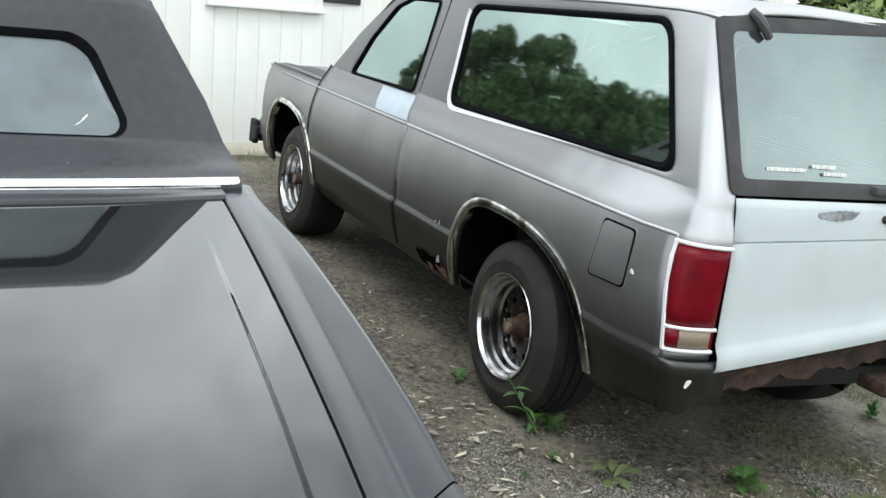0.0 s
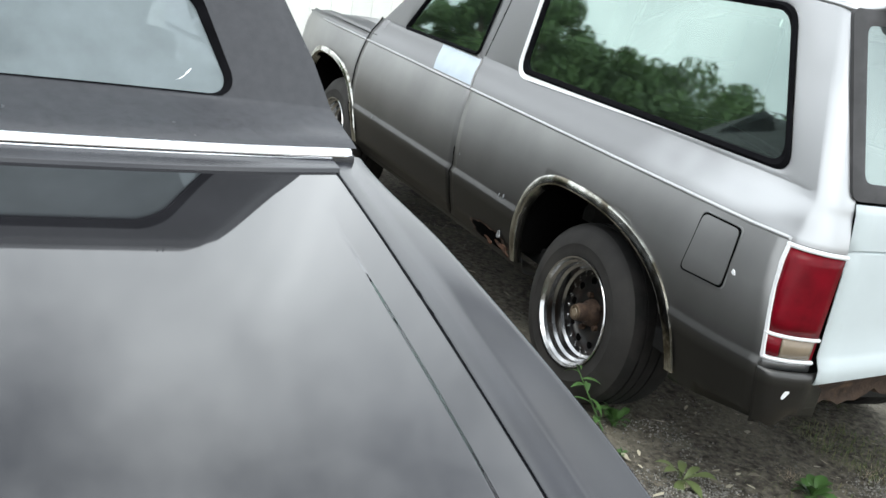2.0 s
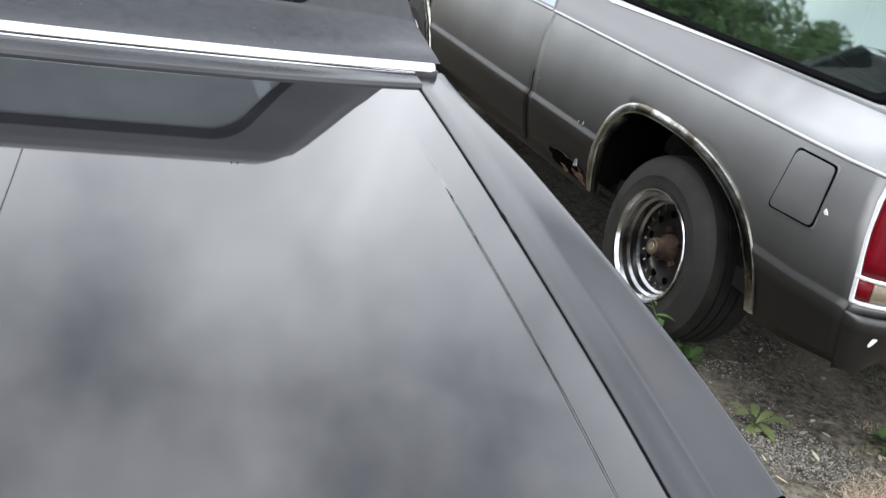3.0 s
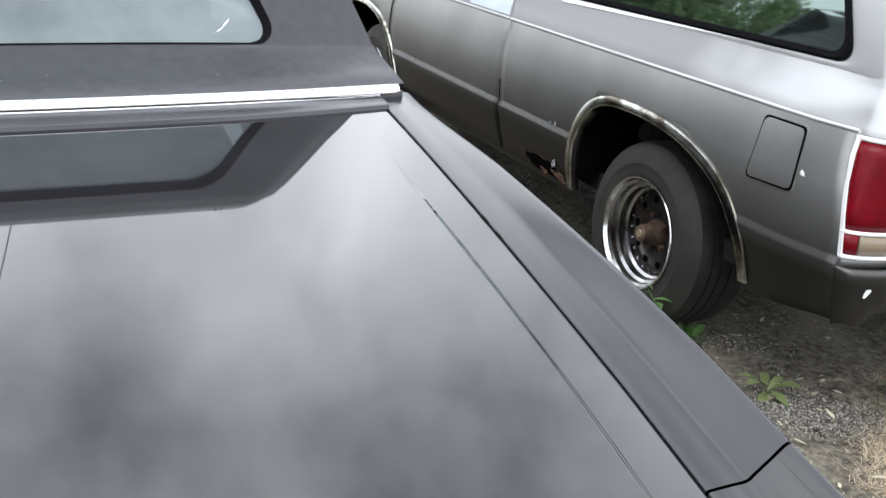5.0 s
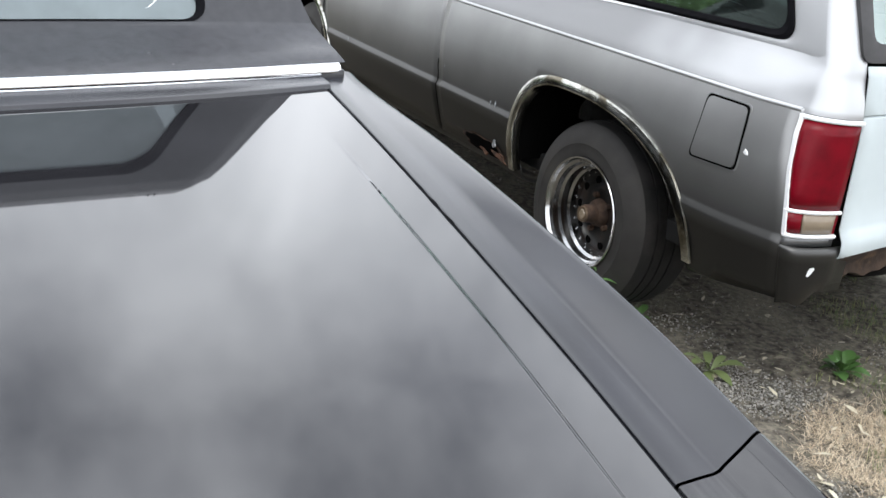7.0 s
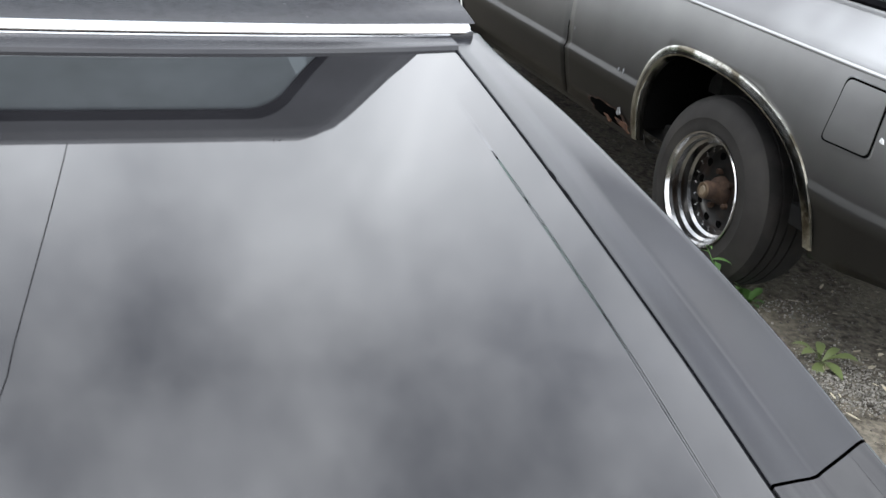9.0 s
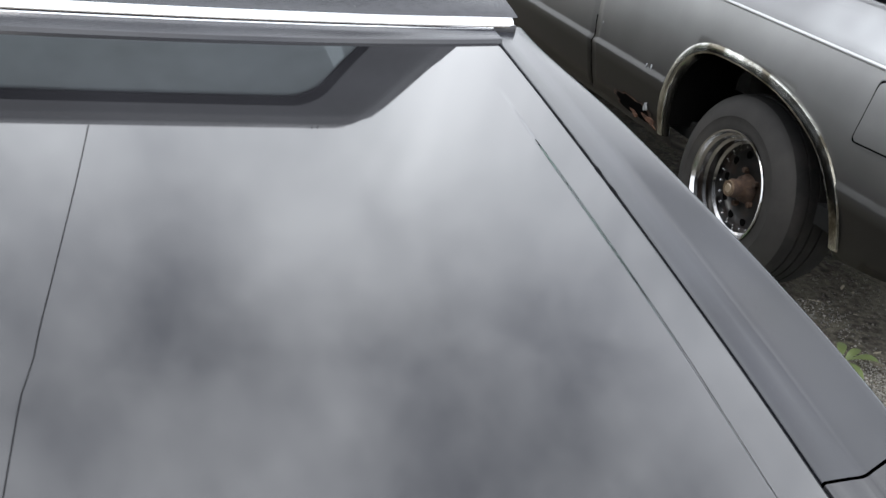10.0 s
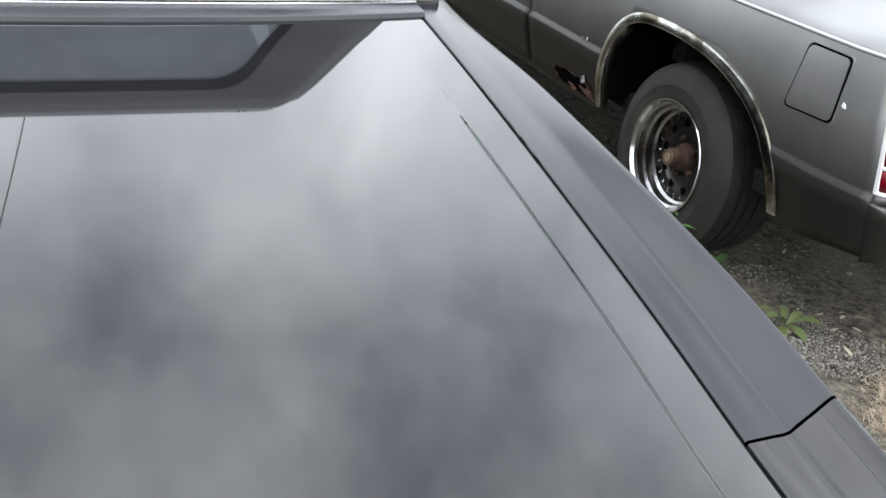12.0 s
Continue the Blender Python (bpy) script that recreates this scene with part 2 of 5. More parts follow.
def part(name, bm, mat, parent, label="", sharp=35, solid=0.0):
    """One mesh object under a thing or a part, in its thing's own coordinates."""
    ob = finish(new(name, bpy.data.meshes.new(name)), bm, mat, sharp)
    ob.parent = parent
    if solid:
        mod = ob.modifiers.new("thickness", "SOLIDIFY")
        mod.thickness, mod.offset = solid, 0.0
    return tagged(ob, label)


def empty(name, m, label, category, group="", kind=""):
    ob = new(name)
    ob.empty_display_size = 0.1
    ob.matrix_world = m
    return tagged(ob, label, category, group, kind)


def add_box(bm, x0, x1, y0, y1, z0, z1, bevel=0.0):
    made = bmesh.ops.create_cube(bm, size=1.0, matrix=Matrix.LocRotScale(((x0 + x1) / 2, (y0 + y1) / 2, (z0 + z1) / 2), None, (x1 - x0, y1 - y0, z1 - z0)))
    if bevel:
        edges = {e for v in made["verts"] for e in v.link_edges}
        bmesh.ops.bevel(bm, geom=list(edges), offset=bevel, segments=2, affect="EDGES", profile=0.6)
    return bm


def box(x0, x1, y0, y1, z0, z1, bevel=0.004):
    return add_box(bmesh.new(), x0, x1, y0, y1, z0, z1, bevel)


def grid(points, closed=False, bm=None):
    """A sheet through rows of points; points that coincide are merged."""
    bm = bm or bmesh.new()
    rows = [[bm.verts.new(p) for p in row] for row in points]
    for a, b in zip(rows, rows[1:]):
        n = len(a)
        for i in range(n if closed else n - 1):
            quad = [a[i], a[(i + 1) % n], b[(i + 1) % n], b[i]]
            bm.faces.new(quad)
    bmesh.ops.remove_doubles(bm, verts=bm.verts, dist=0.0004)
    return bm


def lathe(profile, segments=64, bm=None, axis="x", centre=(0, 0, 0)):
    """Turns a profile of (along, radius) round an axis."""
    rows = []
    for k in range(segments + 1):
        a = 2 * math.pi * k / segments
        row = []
        for along, r in profile:
            p = (along, r * math.cos(a), r * math.sin(a)) if axis == "x" else ((r * math.cos(a), along, r * math.sin(a)) if axis == "y" else (r * math.cos(a), r * math.sin(a), along))
            row.append(tuple(c + d for c, d in zip(p, centre)))
        rows.append(row)
    return grid(rows, bm=bm)


def tube(path, r, n=8, bm=None, flat=1.0):
    """A bar of round or flattened section along a path."""
    path = [Vector(p) for p in path]
    rows = []
    for i, p in enumerate(path):
        d = (path[min(i + 1, len(path) - 1)] - path[max(i - 1, 0)]).normalized()
        side = d.cross(Vector((0, 0, 1)))
        side = side.normalized() if side.length > 1e-4 else Vector((1, 0, 0))
        up = side.cross(d).normalized()
        rad = r[i] if isinstance(r, (list, tuple)) else r
        rows.append([tuple(p + side * rad * math.cos(2 * math.pi * k / n) + up * rad * flat * math.sin(2 * math.pi * k / n)) for k in range(n)])
    bm = grid(rows, closed=True, bm=bm)
    bmesh.ops.holes_fill(bm, edges=[e for e in bm.edges if e.is_boundary], sides=n)
    return bm


def lerp(a, b, s):
    return a + (b - a) * s


def curve(x, knots):
    """Straight runs between knots (x, value)."""
    if x <= knots[0][0]:
        return knots[0][1]
    for (x0, v0), (x1, v1) in zip(knots, knots[1:]):
        if x <= x1:
            return lerp(v0, v1, (x - x0) / (x1 - x0))
    return knots[-1][1]


def smooth(x, a, b):
    s = min(1.0, max(0.0, (x - a) / (b - a)))
    return s * s * (3 - 2 * s)


# ---- the ground: one sheet, sloping gently down to the right and back ----
def ground_z(x, y):
    cx, cy = max(-7.0, min(7.0, x)), max(-7.0, min(7.0, y))
    return -0.0561 * cx + 0.0381 * cy


def ground_mesh():
    xs = [-400, -120, -40, -20, -12, -8] + [lerp(-7, -1.4, i / 14) for i in range(15)] + [-1.4 + 0.05 * i for i in range(1, 92)] + [3.4, 4, 5, 6, 7, 8, 12, 20, 40, 120, 400]
    ys = [-400, -120, -40, -20, -12, -8, -7, -5, -4, -3.2] + [-3.2 + 0.055 * i for i in range(1, 165)] + [6.2, 6.6, 7, 8, 12, 20, 40, 120, 400]
    rows = []
    for y in ys:
        row = []
        for x in xs:
            near = smooth(x, -3, -1.4) * (1 - smooth(x, 3.2, 6)) * smooth(y, -4.5, -3.0) * (1 - smooth(y, 5.8, 7.5))
            bump = noise.noise((x * 2.1, y * 2.1, 0)) * 0.010 + noise.noise((x * 7, y * 7, 3)) * 0.006 + noise.noise((x * 17, y * 17, 5)) * 0.003
            row.append((x, y, ground_z(x, y) + near * bump - 0.004))
        rows.append(row)
    ob = finish(new("ground", bpy.data.meshes.new("ground")), grid(rows), M_GROUND, 80)
    return tagged(ob, "dark earth and fine gravel yard sloping gently", "ground", kind="structure")


ground_mesh()


# ---- the white house ----
HOUSE = Matrix.Translation((0.5, 5.25, 0.0)) @ pose(0, 0, 0, 0, 0, 12)
# along the wall: s to the right, y into the house; the wall's face is y = 0
HOUSE_L, HOUSE_R, HOUSE_TOP = -1.2, 7.2, 3.0
WINDOWS = ((-0.373, 0.507, 1.50, 2.55), (6.2, 6.89, 1.95, 2.6))


def house():
    root = empty("house", HOUSE, "white house with vertical board siding and dark shutters", "house")
    # the wall, with openings through it
    bm = bmesh.new()
    xs = sorted({HOUSE_L, HOUSE_R, *[v for w in WINDOWS for v in w[:2]]})
    zs = sorted({0.275, HOUSE_TOP, *[v for w in WINDOWS for v in w[2:]]})
    for x0, x1 in zip(xs, xs[1:]):
        for z0, z1 in zip(zs, zs[1:]):
            if any(w[0] <= x0 and x1 <= w[1] and w[2] <= z0 and z1 <= w[3] for w in WINDOWS):
                continue
            add_box(bm, x0, x1, 0.003, 0.16, z0, z1)
    part("wall", bm, M_SIDING, root)
    # boards stand proud with a narrow groove between them
    x = HOUSE_L
    mesh = {}
    k = 0
    while x < HOUSE_R - 0.05:
        wid = 0.203
        spans = [(0.275, HOUSE_TOP)]
        for w in WINDOWS:
            if x + wid > w[0] - 0.09 and x < w[1] + 0.09:
                spans = [(0.275, w[2] - 0.09), (w[3] + 0.09, HOUSE_TOP)]
        for z0, z1 in spans:
            key = (round(z0, 3), round(z1, 3))
            if key not in mesh:
                b = part("board", box(0, wid - 0.003, -0.004, 0.002, z0, z1, 0.002), M_SIDING, root)
                mesh[key] = b.data
            else:
                b = new("board", mesh[key])
                b.parent = root
            b.location = (x, 0, 0)
        x += wid
        k += 1
    part("foundation", box(HOUSE_L, HOUSE_R, -0.015, 0.2, -0.6, 0.272, 0.006), M_FOUNDATION, root, "cream painted concrete foundation")
    for w in WINDOWS:
        x0, x1, z0, z1 = w
        win = new("window")
        win.parent = root
        bm = bmesh.new()
        for a in ((x0 - 0.09, x0, z0 - 0.09, z1 + 0.09), (x1, x1 + 0.09, z0 - 0.09, z1 + 0.09), (x0, x1, z0 - 0.09, z0), (x0, x1, z1, z1 + 0.09)):
            add_box(bm, a[0], a[1], -0.035, 0.02, a[2], a[3], 0.004)
        part("window_frame", bm, M_WHITE, win, "white painted window frame")
        bm = bmesh.new()
        for a in ((x0, x0 + 0.035, z0, z1), (x1 - 0.035, x1, z0, z1), (x0 + 0.035, x1 - 0.035, z0, z0 + 0.045), (x0 + 0.035, x1 - 0.035, z1 - 0.04, z1), (x0 + 0.035, x1 - 0.035, (z0 + z1) / 2 - 0.02, (z0 + z1) / 2 + 0.02)):
            add_box(bm, a[0], a[1], 0.02, 0.06, a[2], a[3], 0.003)
        part("sash", bm, M_PLASTIC, win, "grey sash")
        part("pane", box(x0 + 0.035, x1 - 0.035, 0.042, 0.047, z0 + 0.045, z1 - 0.04, 0), M_HOUSEGLASS, win)
        part("curtain", box(x0, x1, 0.1, 0.12, z0, z1, 0.0), M_WHITE, win, "closed white curtain behind the pane")
        part("window_sill", box(x0 - 0.1, x1 + 0.1, -0.075, 0.0, z0 - 0.115, z0 - 0.088, 0.005), M_WHITE, win)
        if x0 < 3:
            for sx in (x0 - 0.09 - 0.385, x1 + 0.102):
                sh = part("shutter", box(sx, sx + 0.375, -0.03, -0.006, z0 - 0.015, z1 + 0.03, 0.004), M_SHUTTER, root, "dark louvred shutter")
                for j in range(18):
                    z = z0 + 0.05 + j * 0.055
                    part("slat", box(sx + 0.04, sx + 0.335, -0.037, -0.03, z, z + 0.03, 0.002), M_SHUTTER, sh)
    part("corner_board", box(HOUSE_R - 0.1, HOUSE_R + 0.015, -0.022, 0.2, 0.27, HOUSE_TOP, 0.004), M_WHITE, root)
    # the other walls and the roof close the house
    part("end_wall", box(HOUSE_R - 0.16, HOUSE_R - 0.001, 0.2, 7.0, -0.6, HOUSE_TOP, 0.004), M_SIDING, root)
    part("end_wall", box(HOUSE_L, HOUSE_L + 0.16, 0.2, 7.0, -0.6, HOUSE_TOP, 0.004), M_SIDING, root)
    part("back_wall", box(HOUSE_L + 0.16, HOUSE_R - 0.16, 6.84, 7.0, -0.6, HOUSE_TOP, 0.004), M_SIDING, root)
    for s in (0, 1):
        y0, y1 = (-0.35, 3.5) if s == 0 else (7.35, 3.5)
        rows = [[(x, lerp(y0, y1, j / 6), lerp(HOUSE_TOP - 0.08, HOUSE_TOP + 1.4, j / 6)) for x in (HOUSE_L - 0.3, 0.0, HOUSE_R + 0.3)] for j in range(7)]
        part("roof", grid(rows), M_SHUTTER, root, "dark shingle roof slope", solid=0.12)
    return root


M_HOUSEGLASS = glass("window_glass", (0.75, 0.8, 0.8), 0.01, 1.5)
house()


# ---- the black coupe: x from its centre line, y and z as in the yard ----
COUPE_AT = Vector((-1.98, 0.0, 0.1))
coupe = empty("black_coupe", Matrix.Translation(COUPE_AT), "black two-door coupe with a padded vinyl roof", "car")
Y_FRONT, Y_SEAM, Y_TAIL = -0.745, -2.052, -2.27
EXTRA = 0.08


def cpart(name, bm, mat, parent=None, label="", sharp=35, solid=0.0):
    bmesh.ops.translate(bm, verts=bm.verts, vec=(0, 0, -COUPE_AT.z))
    return part(name, bm, mat, parent or coupe, label, sharp, solid)


def gap_x(y):
    s = (y - Y_FRONT) / (Y_SEAM - Y_FRONT)
    return EXTRA + lerp(0.642, 0.548, s) + 0.046 * max(0.0, s) * max(0.0, 1 - s)


def deck_z(y):
    """Height of the lid's edge along the car."""
    s = (y - Y_FRONT) / (Y_SEAM - Y_FRONT)
    return 0.993 - 0.203 * s - 0.02 * max(0.0, s - 0.85)


def crease_of(y):
    """The lid's side crease: its place, the height of its step and the step's width."""
    s = (y - Y_FRONT) / (Y_SEAM - Y_FRONT)
    return gap_x(y) - 0.003 - lerp(0.080, 0.087, smooth(s, 0.1, 0.5)), 0.015 * smooth(s, 0.18, 1.1), lerp(0.010, 0.016, smooth(s, 0.3, 1.0))


def lid_point(x, y):
    """The lid: crowned across, with a raised middle that steps down to flat margins, more so to the rear."""
    g = gap_x(y) - 0.003
    s = (y - Y_FRONT) / (Y_SEAM - Y_FRONT)
    crease, step, wide = crease_of(y)
    a = abs(x)
    z = deck_z(y) + lerp(0.0, 0.044, smooth(s, -0.35, 0.8)) * (1 - (a / g) ** 2)
    if a < crease:
        z += step
    elif a < crease + wide:
        z += step * (1 - (a - crease) / wide)
    return (x, y, z)


def coupe_lid():
    rows = []
    n = 56
    for j in range(n + 1):
        y = lerp(Y_FRONT - 0.012, Y_TAIL + 0.02, j / n)
        g = gap_x(y) - 0.003
        c, _, wide = crease_of(y)
        half = [c * k / 14 for k in range(14)] + [c - 0.005, c - 0.002, c, c + 0.3 * wide, c + 0.7 * wide, c + wide, c + wide + 0.002, c + wide + 0.006, lerp(c + 0.02, g, 0.35), lerp(c + 0.02, g, 0.7), g - 0.004, g - 0.0015, g]
        xs = [-v for v in reversed(half[1:])] + half
        row = [lid_point(x, y) for x in xs]
        drop = [(p[0] * (1 + 0.002), p[1], p[2]) for p in (row[0], row[-1])]
        row = [(drop[0][0], y, drop[0][2] - 0.03), (drop[0][0], y, drop[0][2] - 0.0015)] + row[1:-1] + [(drop[1][0], y, drop[1][2] - 0.0015), (drop[1][0], y, drop[1][2] - 0.03)]
        rows.append(row)
    tail = rows[-1]
    rows.append([(x, y - 0.02, z - 0.015) for x, y, z in tail])
    rows.append([(x, y - 0.03, z - 0.06) for x, y, z in tail])
    rows.append([(x, y - 0.04, min(z, 0.9) - 0.24) for x, y, z in tail])
    return cpart("trunk_lid", grid(rows), M_DECK, None, "glossy black trunk lid reflecting the clouds", 75)


coupe_lid()


def fender_row(y, side):
    """Across the quarter panel: from the gap over a shallow valley and a low ridge, then down the side."""
    s = (y - Y_FRONT) / (Y_SEAM - Y_FRONT)
    g, z = gap_x(y) + 0.002, deck_z(y)
    w = lerp(0.088, 0.114, smooth(s, 0.0, 0.35))
    rise = lerp(-0.004, 0.041, smooth(s, 0.0, 0.95))
    bend = 0.060
    pts = [(g, z - 0.05), (g, z - 0.003), (g + 0.001, z - 0.0008), (g + 0.003, z), (g + 0.6 * bend, z + 0.001), (g + bend - 0.008, z + 0.02 * rise), (g + bend, z + 0.07 * rise), (g + bend + 0.006, z + 0.2 * rise), (g + lerp(bend, w, 0.5), z + 0.58 * rise), (g + w - 0.009, z + 0.93 * rise), (g + w - 0.003, z + rise), (g + w + 0.003, z + rise - 0.003), (g + w + 0.012, z + rise - 0.02), (g + w + 0.03, z + rise - 0.09), (g + w + 0.055, z - 0.22), (g + w + 0.06, z - 0.35), (g + w + 0.03, z - 0.5), (g + w, 0.26)]
    return [(side * x, y, zz) for x, zz in pts]


for side in (1, -1):
    rows = [fender_row(lerp(Y_FRONT + 0.03, Y_SEAM, j / 40), side) for j in range(41)]
    cpart("quarter_panel", grid(rows), M_FENDER, None, "satin black quarter panel with a raised edge", 60)
    rows = [fender_row(lerp(Y_SEAM - 0.0045, Y_TAIL, j / 6), side) for j in range(7)]
    rows.append([(x * 0.985, y - 0.03, z - 0.03 if z > 0.4 else z) for x, y, z in rows[-1]])
    rows.append([(x * 0.97, y - 0.04, min(z, 0.6)) for x, y, z in rows[-2]])
    cpart("end_cap", grid(rows), M_DECK, None, "glossy black quarter panel end cap", 30)
    # dark channel under the gap
    rows = [[(side * (gap_x(y) + d), y, deck_z(y) - 0.026) for d in (-0.02, 0.02)] for y in (lerp(Y_FRONT + 0.03, Y_TAIL, j / 12) for j in range(13))]
    cpart("drain_channel", grid(rows), M_BLACK)
    # the perished rubber that swells out of the gap over its middle
    rows = []
    for j in range(121):
        y = lerp(Y_FRONT - 0.02, Y_SEAM, j / 120)
        s = j / 120
        fat = 0.0022 + 0.0034 * smooth(s, 0.12, 0.35) * (1 - smooth(s, 0.52, 0.72)) * (0.8 + 0.5 * noise.noise((s * 40, side, 0))) + 0.0005 * noise.noise((s * 90, side, 4))
        c, z = gap_x(y) - 0.0005 + 0.0006 * noise.noise((s * 30, side, 2)), deck_z(y) - 0.0035 + 1.0 * max(0.0, fat - 0.0022)
        rows.append([(side * (c + fat * u), y, z + fat * h) for u, h in ((-1.0, -1.5), (-1.0, -0.3), (-0.5, 0.15), (0.0, 0.3), (0.5, 0.15), (1.0, -0.3), (1.0, -1.5))])
    cpart("gap_seal", grid(rows), M_SEAL, None, "perished black rubber seal")

# below the roof: sides, sills, hood, nose, tail, all closed
def coupe_shell():
    body = bmesh.new()
    for side in (1, -1):
        rows = []
        for j in range(31):
            y = lerp(Y_FRONT + 0.03, 3.35, j / 30)
            bow = 0.03 * math.sin(math.pi * (y + 0.7) / 4.2)
            top = lerp(0.955, 0.975, smooth(y, -0.7, 1.0)) if y < 1.2 else lerp(0.975, 0.93, (y - 1.2) / 2.15)
            edge = lerp(0.802, 0.86, smooth(y, -0.7, 0.8)) + bow * 0.5
            rows.append([(side * xx, y, zz) for xx, zz in ((edge - 0.16, top + 0.004), (edge - 0.03, top), (edge, top - 0.004), (edge + 0.012, top - 0.02), (edge + 0.05, 0.75), (edge + 0.06, 0.62), (edge + 0.03, 0.45), (edge, 0.26))])
        grid(rows, bm=body)
    cpart("body_side", body, M_FENDER, None, "satin black body side")
    rows = [[(x, y, lerp(0.995, 0.94, (y - 1.25) / 2.1) + 0.03 * (1 - (x / 0.74) ** 2)) for x in (-0.74, -0.4, -0.2, 0, 0.2, 0.4, 0.74)] for y in (lerp(1.25, 3.35, k / 8) for k in range(9))]
    cpart("hood", grid(rows), M_FENDER, None, "black hood")
    cpart("nose", box(-0.93, 0.93, 3.3, 3.42, 0.3, 0.95, 0.03), M_FENDER, None)
    cpart("front_bumper", box(-0.95, 0.95, 3.42, 3.55, 0.38, 0.56, 0.03), M_CHROME, None, "chrome front bumper")
    cpart("tail_panel", box(-0.64, 0.64, Y_TAIL - 0.03, Y_TAIL + 0.02, 0.3, 0.56, 0.015), M_FENDER, None)
    cpart("rear_bumper", box(-0.80, 0.80, Y_TAIL - 0.18, Y_TAIL - 0.04, 0.36, 0.52, 0.03), M_CHROME, None, "chrome rear bumper")
    cpart("floor_pan", box(-0.72, 0.72, Y_TAIL + 0.02, 3.3, 0.24, 0.3, 0.01), M_BLACK, None)
    for side in (1, -1):
        for y in (-1.2, 2.35):
            cpart("wheel", lathe([(side * 0.82, 0.1), (side * 0.84, 0.19), (side * 0.85, 0.2), (side * 0.855, 0.3), (side * 0.81, 0.335), (side * 0.69, 0.335), (side * 0.65, 0.2)], 40, centre=(0, y, ground_z(-1.98 + side * 0.75, y) + 0.335)), M_TYRE, None, "black tyre on a steel wheel")


coupe_shell()

# the padded roof: rear face with its window, sail panels and top
ROOF_RUN = ((-0.738, 1.018), (-0.672, 1.052), (-0.604, 1.096), (-0.483, 1.337), (-0.462, 1.376), (-0.430, 1.420), (-0.388, 1.453), (-0.30, 1.468), (0.3, 1.535), (0.95, 1.51))


def roof_edge(z):
    return EXTRA + curve(z, ((1.0, 0.720), (1.06, 0.706), (1.205, 0.657), (1.38, 0.574), (1.440, 0.548), (1.54, 0.530)))


def roof_at(x, y, z):
    """Bows the rear of the roof forwards and down towards its edges."""
    e = roof_edge(z)
    a = min(1.0, abs(x) / e)
    round_off = 0.02 * smooth(a, 0.86, 1.0) ** 2
    y -= 0.085 * (1 - a * a) * (1 - smooth(y, -0.74, -0.60))
    return (x, y + 0.008 * a * a * (1 - smooth(y, -0.2, 0.3)) * smooth(y, -0.74, -0.6) + round_off * 0.3, z - 0.012 * a * a * smooth(y, -0.74, -0.6) - round_off * smooth(z, 1.0, 1.4))


def window_half(s):
    """Half the window's width at s from its foot to its head, with rounded corners."""
    r = 0.058
    e = (1 - abs(2 * s - 1)) / 2 * 0.258
    inset = r - math.sqrt(r * r - (r - e) ** 2) if e < r else 0.0
    return EXTRA + lerp(0.472, 0.374, s) - inset


SCR = (0.415, 1.124)


